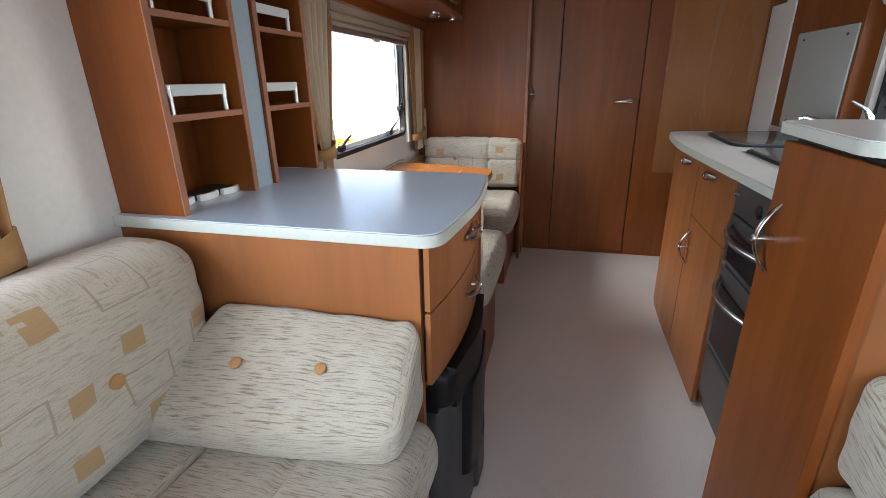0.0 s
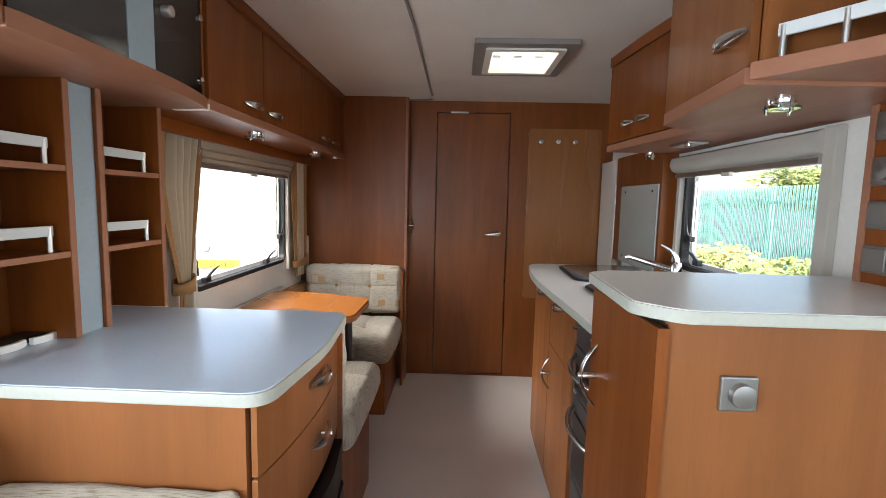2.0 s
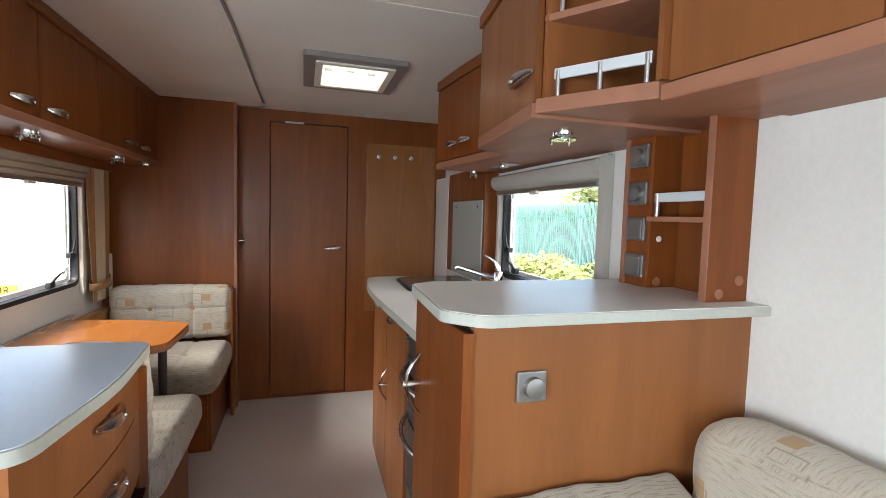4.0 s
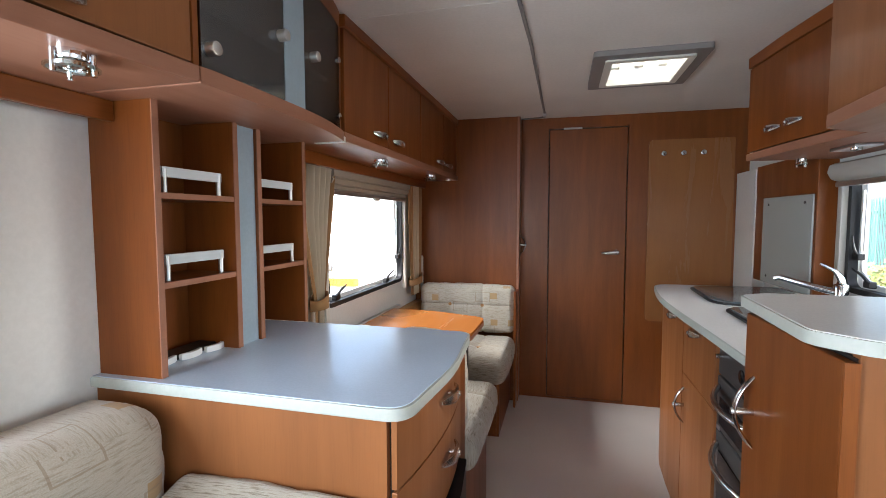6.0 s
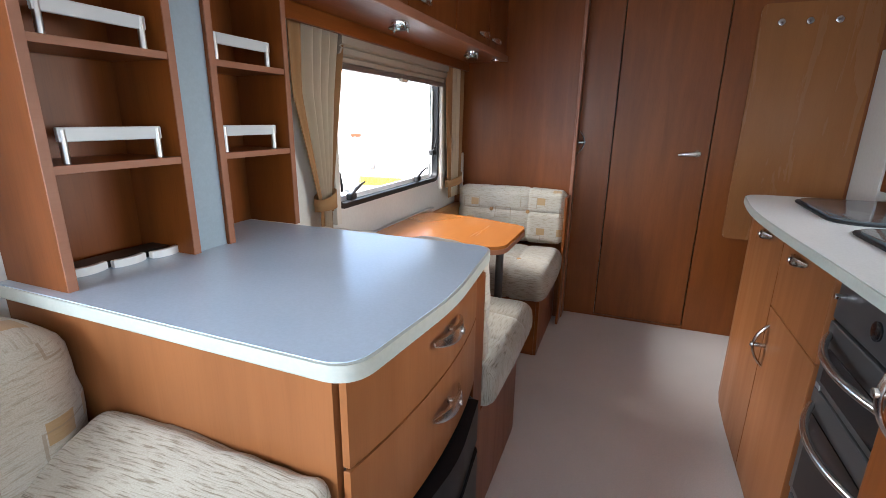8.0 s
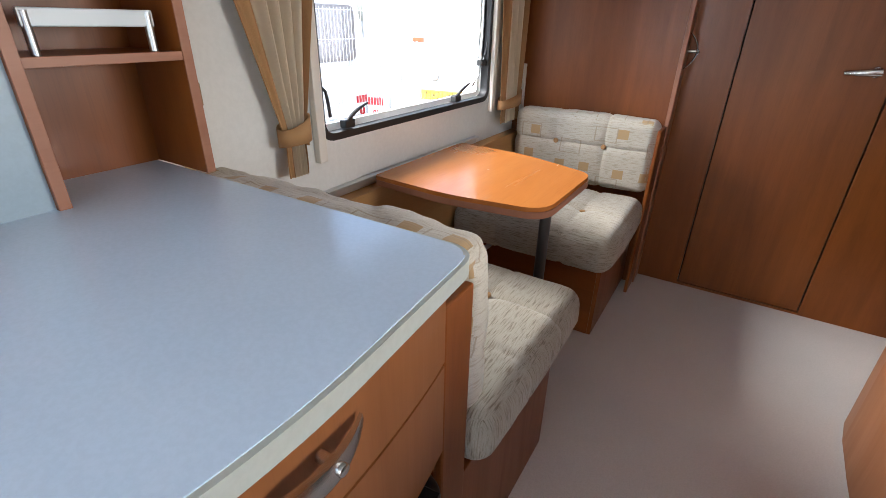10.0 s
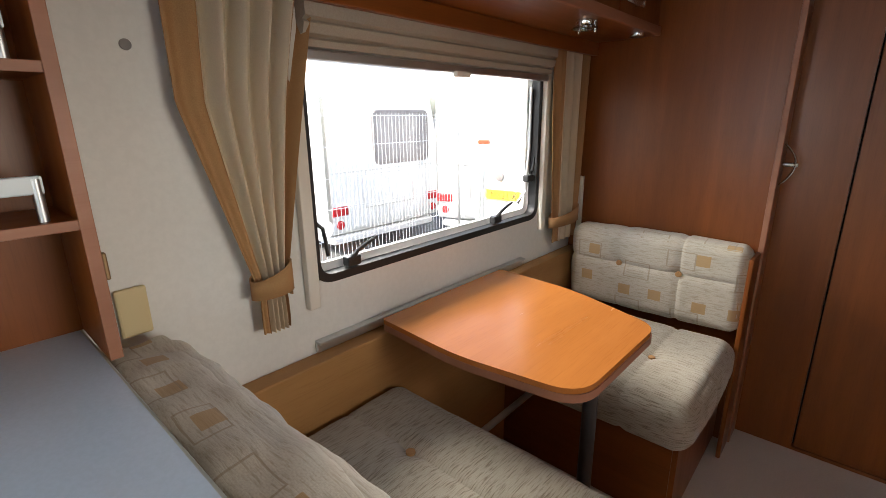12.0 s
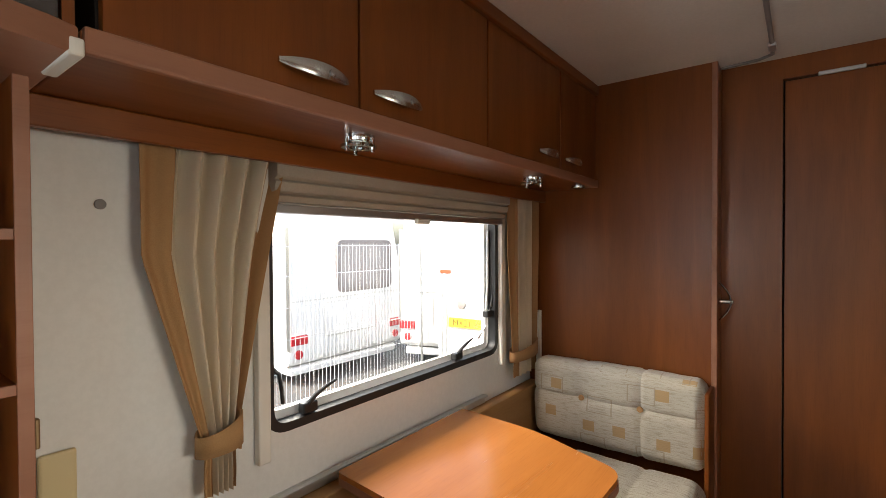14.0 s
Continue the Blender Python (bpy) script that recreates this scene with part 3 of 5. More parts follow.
w1 = caravan_window("window_1", 1, WIN_L, "acrylic dinette window with black seal and latches")
lever_latch(w1, (LEFT - 0.018, 2.096, 0.886), 1)
lever_latch(w1, (LEFT - 0.018, 2.731, 0.886), 1)
lever_latch(w1, (LEFT - 0.025, 2.951, 1.009), 1, (0, 1, 0))
part("stay", tube([(LEFT - 0.026, 2.965, 1.34), (LEFT - 0.026, 2.966, 1.12), (LEFT - 0.028, 2.95, 0.96), (LEFT - 0.03, 2.90, 0.915)], 0.006, 8), alu, w1, "aluminium window stay", True)
part("left_lever", tube([(LEFT - 0.01, 1.998, 1.00), (LEFT - 0.004, 2.012, 0.985), (LEFT - 0.002, 2.018, 0.945), (LEFT - 0.002, 2.02, 0.915)], 0.005, 8), black_pl, w1, "black plastic lever", True)
w2 = caravan_window("window_2", -1, WIN_R, "acrylic kitchen window with black seal and latches")
lever_latch(w2, (RIGHT + 0.028, 2.22, 1.00), -1)
lever_latch(w2, (RIGHT + 0.028, 2.30, 1.10), -1, (0, 1, 0))
part("stay", tube([(RIGHT + 0.026, 2.30, 1.36), (RIGHT + 0.026, 2.302, 1.15), (RIGHT + 0.028, 2.285, 1.04), (RIGHT + 0.03, 2.22, 0.995)], 0.006, 8), alu, w2, "aluminium window stay", True)
for nm, s in (("window_3", 1), ("window_4", -1)):
    caravan_window(nm, s, WIN_FL, "acrylic lounge window with black seal")


def cassette(name, side, y0, y1, z0, z1, label):
    """Roller blind in its housing above a window, with side rails."""
    wall = LEFT if side > 0 else RIGHT
    c = thing(name, (wall, (y0 + y1) / 2, z0), label, "roller blind")
    pts = [(0, z0), (0.020, z0 + 0.002), (0.040, z0 + 0.012), (0.052, z0 + 0.035), (0.052, z1 - 0.03), (0.046, z1 - 0.008), (0.03, z1), (0, z1)]
    if side > 0:
        pts = [(0, z0), (0.030, z0 + 0.003), (0.036, z0 + 0.016), (0.028, z0 + 0.022), (0.042, z0 + 0.027), (0.048, z0 + 0.046), (0.040, z0 + 0.052), (0.054, z0 + 0.058), (0.054, z1 - 0.012), (0.046, z1 - 0.003), (0, z1)]
    bm = bmesh.new()
    ends = [[bm.verts.new((wall + side * (d + 0.001), y, z)) for d, z in pts] for y in (y0, y1)]
    for i in range(len(pts)):
        j = (i + 1) % len(pts)
        bm.faces.new((ends[0][i], ends[0][j], ends[1][j], ends[1][i]))
    bm.faces.new(ends[0])
    bm.faces.new(ends[1][::-1])
    part("housing", bm, blind_mat if side > 0 else cream_backlit, c, "taupe blind housing, darkened for the locker's shade" if side > 0 else "cream blind housing, greyed as if backlit", True)
    part("pull_bar", box(min(wall + side * 0.004, wall + side * 0.03), max(wall + side * 0.004, wall + side * 0.03), y0 + 0.012, y1 - 0.012, z0 - 0.022, z0 - 0.002, 0.003), alu, c, "aluminium pull bar")
    ym = (y0 + y1) / 2
    part("pull_tab", box(min(wall + side * 0.026, wall + side * 0.045), max(wall + side * 0.026, wall + side * 0.045), ym - 0.03, ym + 0.03, z0 - 0.034, z0 - 0.018, 0.004), cream_pl, c)
    return c


b1 = cassette("roller_blind", 1, 1.975, 3.005, 1.382, 1.478, "taupe roller blind housing in shaded colour above the dinette window")
for yy in (1.945, 2.998):
    part("side_rail", box(LEFT + 0.001, LEFT + 0.022, yy, yy + 0.030, 0.80, 1.46, 0.003), cream_pl, b1, "cream blind side rail")
b2 = cassette("roller_blind", -1, 1.50, 2.40, 1.40, 1.475, "cream roller blind housing above the kitchen window")
# kitchen-side rails take the cream with backlight shade in its colour
part("side_rail", box(RIGHT - 0.03, RIGHT - 0.001, 1.455, 1.50, 0.93, 1.48, 0.003), cream_backlit, b2, "cream blind side rail")
part("side_rail", box(RIGHT - 0.026, RIGHT - 0.001, 2.345, 2.372, 0.93, 1.40, 0.003), cream_backlit, b2, "cream blind side rail")


# ---- curtains ----
def curtain(name, wall, side, yc_top, half_top, yc_tie, half_tie, z_top, z_tie, z_bot, label, folds=5, seed=0, edges=(-0.56, 0.72), straight=-1):
    """A gathered curtain, cream with a tan border down each side, drawn in by a tieback."""
    c = thing(name, (wall + 0.03 * side, yc_top, z_bot), label, "curtain")
    rows, cols = 36, 84

    def shape(u, v):
        # v: 0 at the top, 1 at the tie, beyond it the loose tail
        z = z_top + (z_tie - z_top) * min(v, 1) + (z_bot - z_tie) * max(v - 1, 0) / 0.22
        k = min(v, 1)
        slow, quick = max(0.0, (k - 0.38) / 0.62), k ** 0.85
        el, er = (slow, quick) if straight < 0 else (quick, slow)
        ya = (yc_top - half_top) * (1 - el) + (yc_tie - half_tie) * el
        yb = (yc_top + half_top) * (1 - er) + (yc_tie + half_tie) * er
        half, mid = (yb - ya) / 2, (ya + yb) / 2
        if v > 1:
            half *= 0.80 + 0.12 * math.sin((v - 1) / 0.22 * 2.2)
        y = mid + half * u * (1 + 0.03 * math.sin(7 * u + seed))
        depth = (0.014 * (0.55 + 0.45 * math.cos(k * 2.2)) + 0.006) * (0.25 if u < edges[0] else 1)
        x = 0.032 + depth * math.sin(u * math.pi * folds + seed + 0.7 * math.sin(2.4 * v + seed)) + 0.010 * k
        return Vector((wall + side * x, y, z))

    def sheet(nm, u0, u1, mat, lift=0.0, v0=0.0, v1=1.22):
        bm = bmesh.new()
        n = max(6, int(cols * (u1 - u0) / 2))
        grid = []
        for lay in (0, 1):
            grid.append([[bm.verts.new(shape(u0 + (u1 - u0) * i / n, v0 + (v1 - v0) * j / rows) + Vector((side * (lift + 0.0025 * lay), 0, 0))) for i in range(n + 1)] for j in range(rows + 1)])
        for lay in (0, 1):
            for j in range(rows):
                for i in range(n):
                    g = grid[lay]
                    bm.faces.new((g[j][i], g[j][i + 1], g[j + 1][i + 1], g[j + 1][i]))
        a, b = grid
        for j in range(rows):
            for i in (0, n):
                bm.faces.new((a[j][i], a[j + 1][i], b[j + 1][i], b[j][i]))
        for i in range(n):
            for j in (0, rows):
                bm.faces.new((a[j][i], a[j][i + 1], b[j][i + 1], b[j][i]))
        return part(nm, bm, mat, c, smooth=True)
    sheet("drape", *edges, cream_cloth)
    sheet("border", -1.0, edges[0] + 0.005, tan_cloth)
    sheet("border", edges[1] - 0.005, 1.0, tan_cloth)
    bm = bmesh.new()
    prof = []
    for i in range(25):
        t = 2 * math.pi * i / 24
        prof.append((wall + side * (0.045 + 0.036 * math.sin(t)), yc_tie + (half_tie + 0.012) * math.cos(t)))
    lo = [bm.verts.new((x, y, z_tie - 0.028 + 0.010 * math.cos(3 * i / 24))) for i, (x, y) in enumerate(prof)]
    hi = [bm.verts.new((x, y, z_tie + 0.030 + 0.016 * math.cos(2 * math.pi * i / 24))) for i, (x, y) in enumerate(prof)]
    for i in range(24):
        bm.faces.new((lo[i], lo[i + 1], hi[i + 1], hi[i]))
    t = part("tieback", bm, tan_cloth, c, "tan cotton tieback", True)
    t.modifiers.new("thick", "SOLIDIFY").thickness = 0.004
    return c


curtain("curtain", LEFT, 1, 1.858, 0.146, 1.846, 0.034, 1.490, 0.905, 0.795, "cream pleated curtain with tan borders, tied back", 6, 0.4)
curtain("curtain", LEFT, 1, 3.145, 0.130, 3.140, 0.098, 1.490, 0.832, 0.74, "cream pleated curtain with tan borders, tied back", 4, 1.9)
curtain("curtain", LEFT, 1, 0.545, 0.175, 0.628, 0.060, 1.490, 0.905, 0.62, "cream pleated lounge curtain with tan borders, tied back", 6, 2.6, (-0.86, 0.80), 1)


# ---- chest between lounge and dinette ----
ZT = 0.905
chest = thing("chest_of_drawers", (-0.33, 1.2, 0), "cherry veneer chest with two deep drawers", "chest of drawers")
part("front_panel", box(LEFT, -0.004, 0.932, 0.950, 0, ZT - 0.025), wood_lit, chest, "cherry veneer panel, daylight in its paler colour")
part("back_panel", box(LEFT, 0.0, 1.488, 1.508, 0, ZT - 0.025), wood_x, chest)
part("inner_side", box(-0.38, -0.365, 0.948, 1.488, 0, 0.545), wood_v, chest)
part("shelf", box(-0.365, 0.0, 0.948, 1.488, 0.545, 0.56), wood_v, chest)


def bowed(y):
    """How far the drawer fronts swell out towards the aisle."""
    return 0.012 + 0.030 * (1 - ((y - 1.22) / 0.30) ** 2)


def drawer_front(z0, z1):
    ys = [0.936 + (1.486 - 0.936) * i / 16 for i in range(17)]
    pts = [(bowed(y), y) for y in ys] + [(bowed(y) - 0.011, y) for y in ys[::-1]]
    return prism(pts, z0, z1, 0.002)


for z0, z1, hz in ((0.735, ZT - 0.028, 0.823), (0.560, 0.730, 0.672)):
    d = part("drawer", drawer_front(z0, z1), wood_lit, chest)
    wing_handle(d, (bowed(1.22) + 0.002, 1.22, hz), (0, 1, 0), (1, 0, 0), 0.066)
# carcass coloured black so that the gaps round the drawers look shaded
part("drawer_carcass", box(-0.36, 0.002, 0.95, 1.486, 0.562, ZT - 0.027), gap_shade, chest)
top_plan = rounded([(LEFT + 0.001, 0.916, 0), (0.042, 0.911, 0.055), (0.070, 1.20, 0.9), (0.044, 1.524, 0.05), (LEFT + 0.001, 1.524, 0)], 12)
ct = thing("worktop", (-0.33, 1.2, ZT - 0.03), "blue-grey laminate top, sky reflection in its blue, cream rounded edge", "worktop")
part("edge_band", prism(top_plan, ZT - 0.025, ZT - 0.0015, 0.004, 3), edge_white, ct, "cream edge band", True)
part("surface", prism([(max(LEFT + 0.002, x - 0.006 * (x > -0.2)), y + (0.005 if y < 1.0 else (-0.005 if y > 1.5 else 0))) for x, y in top_plan], ZT - 0.002, ZT), lamin_sky, ct, "speckled laminate with the sky's blue in its colour")

# pedal bin tucked under the drawers
bn = thing("waste_bin", (-0.1, 1.24, 0), "black and grey plastic bin under the drawers", "bin")


def bin_plan(grow=0.0):
    return rounded([(-0.30, 1.0, 0.02), (0.035 + grow, 1.0 - grow, 0.05), (0.066 + grow, 1.22, 0.5), (0.035 + grow, 1.455 + grow, 0.05), (-0.30, 1.455, 0.02)], 8)


part("body", prism(bin_plan(), 0.0, 0.445, 0.006), bin_grey, bn, "dark grey plastic body", True)
bm = prism(bin_plan(0.010), 0.440, 0.548, 0.030, 5)
part("lid", bm, bin_black, bn, "black domed lid", True)
part("front_flap", prism([(x + 0.012, y) for x, y in rounded([(0.02, 1.09, 0), (0.06, 1.10, 0.05), (0.068, 1.22, 0.5), (0.05, 1.40, 0.05), (0.02, 1.41, 0)], 6)], 0.16, 0.442, 0.004), bin_black, bn, "black front panel", True)
part("lower_panel", prism([(x + 0.012, y) for x, y in rounded([(0.02, 1.20, 0), (0.062, 1.20, 0.01), (0.066, 1.30, 0.3), (0.04, 1.45, 0.05), (0.0, 1.45, 0)], 6)], 0.01, 0.155, 0.004), bin_grey, bn, smooth=True)

# ---- shelf unit on the chest ----
UX = -0.526
su = thing("shelf_unit", (-0.62, 1.26, ZT), "open cherry shelf unit with blue-grey centre strip", "shelves")
U0, U1, U2, U3, UZ = 0.940, 1.206, 1.288, 1.540, 1.51
for y0, y1 in ((U0, U0 + 0.016), (U1 - 0.016, U1), (U2, U2 + 0.016), (U3 - 0.016, U3)):
    sp = part("side_panel", box(LEFT + 0.002, UX - 0.003, y0, y1, ZT, UZ), wood_v, su)
    part("edging", box(UX - 0.003, UX, y0 - 0.0005, y1 + 0.0005, ZT, UZ, 0.001), wood_edge, sp, "pale edging strip")
part("back_panel", box(LEFT + 0.001, LEFT + 0.012, U0 + 0.016, U3 - 0.016, ZT, UZ), wood_v, su)
part("centre_strip", box(UX - 0.020, UX - 0.012, U1, U2, ZT, UZ - 0.005), strip_mat, su, "satin blue-grey strip")
for ya, yb in ((U0 + 0.016, U1 - 0.016), (U2 + 0.016, U3 - 0.016)):
    for zz in (1.100, 1.298):
        sh = part("shelf", box(LEFT + 0.012, UX - 0.006, ya, yb, zz, zz + 0.013), wood_y, su)
        part("edging", box(UX - 0.006, UX - 0.003, ya, yb, zz - 0.0005, zz + 0.0135, 0.001), wood_edge, sh, "pale edging strip")


def gallery_rail(name, p, q, z, height, posts, label, parent=None):
    """White gallery rail on small round posts, from p to q in plan."""
    p, q = Vector((*p, 0)), Vector((*q, 0))
    g = thing(name, (*((p + q) / 2).xy, z), label, "shelf rail", "shelf gallery rails")
    d = (q - p).normalized()
    s = Vector((-d.y, d.x, 0)) * 0.004
    pts = [tuple((p + s).xy), tuple((q + s).xy), tuple((q - s).xy), tuple((p - s).xy)]
    part("bar", prism(pts, z + height - 0.024, z + height, 0.002), rail_white, g, "off-white plastic bar")
    for k in range(posts):
        c = p + (q - p) * ((0.04 + 0.92 * k / (posts - 1)))
        part("post", tube([c + Vector((0, 0, z)), c + Vector((0, 0, z + height - 0.004))], 0.0062, 12), alu, g, "aluminium post", True)
    return g


for ya, yb in ((0.985, 1.170), (1.325, 1.500)):
    for zz in (1.1132, 1.3112):
        gallery_rail("shelf_rail", (UX - 0.028, ya), (UX - 0.028, yb), zz, 0.060, 2, "small white gallery rail on a cherry shelf")

# bank of sockets at the foot of the shelves
sk = thing("socket_strip", (-0.66, 1.08, ZT), "black socket strip with three white flaps", "socket")
part("base", box(-0.66, -0.600, 0.966, 1.203, ZT, ZT + 0.014, 0.004), black_pl, sk, "black plastic base")
for k in range(3):
    yy = 0.995 + 0.072 * k
    pts = [(-0.598 + 0.03 * k / 3 + 0.008 * math.sin(math.pi * i / 8), yy - 0.008 + 0.066 * i / 8) for i in range(9)]
    part("flap", prism(pts + [(x - 0.010, y) for x, y in pts[::-1]], ZT + 0.0005, ZT + 0.016, 0.002), white_pl, sk, "curved white flap", True)

# ---- lockers over the left side ----
LX, LZ = -0.400, 1.534
locker = thing("overhead_locker", (-0.55, 2.45, LZ), "row of cherry overhead lockers above the dinette", "cupboard")
part("base_board", prism([(LEFT, 1.56), (LX + 0.004, 1.56), (LX + 0.004, WY - 0.002), (LEFT, WY - 0.002)], LZ - 0.022, LZ + 0.004, 0.003), wood_y, locker)
part("lower_edge", box(LX - 0.004, LX + 0.010, 1.562, WY - 0.003, LZ - 0.024, LZ + 0.008, 0.004), wood_edge, locker)
part("body", box(LEFT, LX - 0.016, 1.58, WY - 0.002, LZ + 0.004, CEIL - 0.002), gap_shade, locker)
part("cornice", box(LX - 0.016, LX + 0.012, 1.57, WY - 0.002, 1.885, CEIL - 0.001, 0.004), wood_y, locker)
ydoors = (1.580, 1.992, 2.448, 2.925, WY - 0.004)
for i in range(4):
    d = part("door", box(LX - 0.016, LX, ydoors[i] + 0.003, ydoors[i + 1] - 0.003, LZ + 0.010, 1.884, 0.002), wood_v, locker)
    near = ydoors[i + 1] - 0.104 if i % 2 == 0 else ydoors[i] + 0.104
    wing_handle(d, (LX + 0.001, near, LZ + 0.048), (0, 1, 0), (1, 0, 0), 0.072)
solid("pelmet", box(LEFT + 0.058, LEFT + 0.078, 1.542, WY - 0.002, 1.464, LZ - 0.0225, 0.003), wood_y, "cherry pelmet strip above the dinette window", "trim", "structure")
part("light_end_cap", box(LX - 0.095, LX + 0.014, 1.545, 1.562, LZ - 0.031, LZ - 0.010, 0.003), cream_pl, locker, "cream plastic end cap")

# glazed display cupboard that swells out over the chest, and the locker ahead of it
GX = -0.352


def swell(y):
    t = (y - 1.18) / 0.38
    return GX - 0.050 * max(0.0, t) ** 2.2 if t > 0 else GX - 0.004 * t * t


gc = thing("display_cupboard", (-0.5, 1.2, LZ), "bow-fronted cupboard with smoked glass doors", "cupboard")
ys = [0.876 + (1.556 - 0.876) * i / 24 for i in range(25)]
part("base_board", prism([(swell(y) + 0.012, y) for y in ys] + [(LEFT, 1.556), (LEFT, 0.876)], LZ - 0.028, LZ + 0.004, 0.004), wood_edge, gc, "thick cherry base board")
part("top_board", prism([(swell(y), y) for y in ys] + [(LEFT, 1.556), (LEFT, 0.876)], 1.872, CEIL - 0.001), wood_y, gc)
part("side_panel", box(LEFT, swell(0.88) - 0.004, 0.876, 0.890, LZ + 0.004, 1.872), wood_v, gc)
part("side_panel", box(LEFT, swell(1.55), 1.544, 1.556, LZ + 0.004, 1.872), wood_v, gc)
part("back_panel", box(LEFT + 0.001, LEFT + 0.010, 0.890, 1.544, LZ + 0.004, 1.872), wood_v, gc)
part("inner_shelf", box(LEFT + 0.010, -0.44, 0.890, 1.544, 1.70, 1.712), wood_y, gc)


def bent(y0, y1, z0, z1, t=0.006, off=0.0, n=10):
    yy = [y0 + (y1 - y0) * i / n for i in range(n + 1)]
    return prism([(swell(y) + off, y) for y in yy] + [(swell(y) + off - t, y) for y in yy[::-1]], z0, z1)


for y0, y1, knobs, hinges in ((0.892, 1.162, ((0.911, 1.580), (1.146, 1.692)), ()), (1.262, 1.540, ((1.300, 1.692),), (1.582, 1.757))):
    gdoor = part("glass_door", bent(y0, y1, LZ + 0.008, 1.868), smoked, gc, "smoked glass door")
    for ky, kz in knobs:
        part("knob", disc((swell(ky), ky, kz), (1, 0, 0), 0.014, 0.022, 18), knob_mat, gdoor, "satin metal knob", True)
    for hzz in hinges:
        yh = y1 - 0.022
        part("hinge", disc((swell(yh), yh, hzz), (1, 0, 0), 0.010, 0.008, 12), chrome, gdoor, "chrome glass hinge", True)
part("centre_strip", bent(1.166, 1.258, LZ + 0.006, 1.870, 0.008), strip_mat, gc, "satin blue-grey strip")

fl = thing("overhead_locker", (-0.55, 0.3, LZ), "cherry overhead locker above the lounge curtain", "cupboard")
part("base_board", prism([(GX + 0.008, 0.873), (GX - 0.03, 0.5), (GX - 0.075, 0.0), (GX - 0.09, -0.9), (LEFT, -0.9), (LEFT, 0.873)], LZ - 0.028, LZ + 0.004, 0.004), wood_edge, fl)
part("body", prism([(GX - 0.024, 0.86), (GX - 0.055, 0.5), (GX - 0.1, 0.0), (GX - 0.11, -0.9), (LEFT, -0.9), (LEFT, 0.86)], LZ + 0.004, CEIL - 0.002), gap_shade, fl)
for y0, y1, x0, x1 in ((0.43, 0.870, GX - 0.036, GX - 0.006), (-0.02, 0.425, GX - 0.078, GX - 0.036)):
    d = part("door", prism([(x0, y0), (x1, y1), (x1 - 0.016, y1), (x0 - 0.016, y0)], LZ + 0.010, 1.90, 0.002), wood_lit, fl)
    if y0 > 0:
        wing_handle(d, (x0 + 0.018, 0.610, 1.566), (0.07, 1, 0), (1, -0.07, 0), 0.068)
solid("pelmet", box(LEFT + 0.058, LEFT + 0.078, -0.9, U0 - 0.002, 1.462, LZ - 0.0285, 0.003), wood_y, "cherry pelmet strip above the lounge curtain", "trim", "structure")


# ---- small fittings ----
def downlight(at, lens_r=0.038, label="chrome and glass spot lamp under the locker"):
    """Unlit spot: chrome cup, glass disc on three short pins."""
    x, y, z = at
    d = thing("spot_lamp", (x, y, z - 0.036), label, "lamp", "spot lamps")
    cup = part("cup", disc((x, y, z), (0, 0, -1), lens_r * 0.72, 0.016, 24), chrome, d, "chrome cup", True)
    part("ring", ring("z", z - 0.026, 0.006, x - lens_r * 0.85, x + lens_r * 0.85, y - lens_r * 0.85, y + lens_r * 0.85, lens_r * 0.84, 0.012, 10), chrome, d, smooth=True)
    part("glass_disc", disc((x, y, z - 0.022), (0, 0, -1), lens_r, 0.005, 28), glass("lamp_glass", (0.86, 0.92, 0.90)), d, "clear glass disc", True)
    for k in range(3):
        a = 2.1 * k + 0.5
        part("pin", tube([(x + lens_r * 0.8 * math.cos(a), y + lens_r * 0.8 * math.sin(a), z - 0.002), (x + lens_r * 0.8 * math.cos(a), y + lens_r * 0.8 * math.sin(a), z - 0.036)], 0.004, 8), chrome, d, smooth=True)
    return d


downlight((-0.460, 2.042, LZ - 0.022))
downlight((-0.455, 2.81, LZ - 0.022))
downlight((-0.41, 0.690, LZ - 0.028), 0.036)
ls = thing("reading_light", (-0.43, 3.16, LZ - 0.04), "small chrome light at the wardrobe", "lamp")
part("base", disc((-0.43, 3.16, LZ - 0.022), (0, 0, -1), 0.024, 0.012, 18), chrome, ls, smooth=True)

# ---- dinette ----
tb = thing("dinette_table", (-0.36, 2.36, 0), "orange wood dinette table with one grey leg", "table")
table_plan = rounded([(-0.642, 2.130, 0.012), (-0.37, 2.108, 0.6), (-0.082, 2.145, 0.085), (-0.076, 2.545, 0.075), (-0.36, 2.648, 0.6), (-0.642, 2.672, 0.012)], 12)
part("tabletop", prism([(x - 0.003 * (x > -0.2), y) for x, y in table_plan], 0.715, 0.728, 0.003, 2), wood_table, tb, "orange cherry laminate top", True)
part("edge_band", prism(table_plan, 0.696, 0.7145, 0.004, 2), wood_edge, tb, "pinkish wood edge band", True)
leg = part("leg", tube([(-0.14, 2.32, 0.0), (-0.14, 2.32, 0.697)], 0.017, 16), leg_grey, tb, "dark grey metal leg", True)
part("foot", disc((-0.14, 2.32, 0.0), (0, 0, 1), 0.024, 0.03, 16), black_rub, leg, smooth=True)
part("hinge_plate", box(-0.19, -0.09, 2.29, 2.35, 0.686, 0.6955, 0.002), grey_pl, leg)
part("stretcher", tube([(-0.50, 2.02, 0.30), (-0.50, 2.74, 0.30)], 0.011, 12), alu, tb, "aluminium tube", True)
rr = thing("table_rail", (LEFT + 0.012, 2.42, 0.70), "aluminium table rail screwed to the wall", "rail")
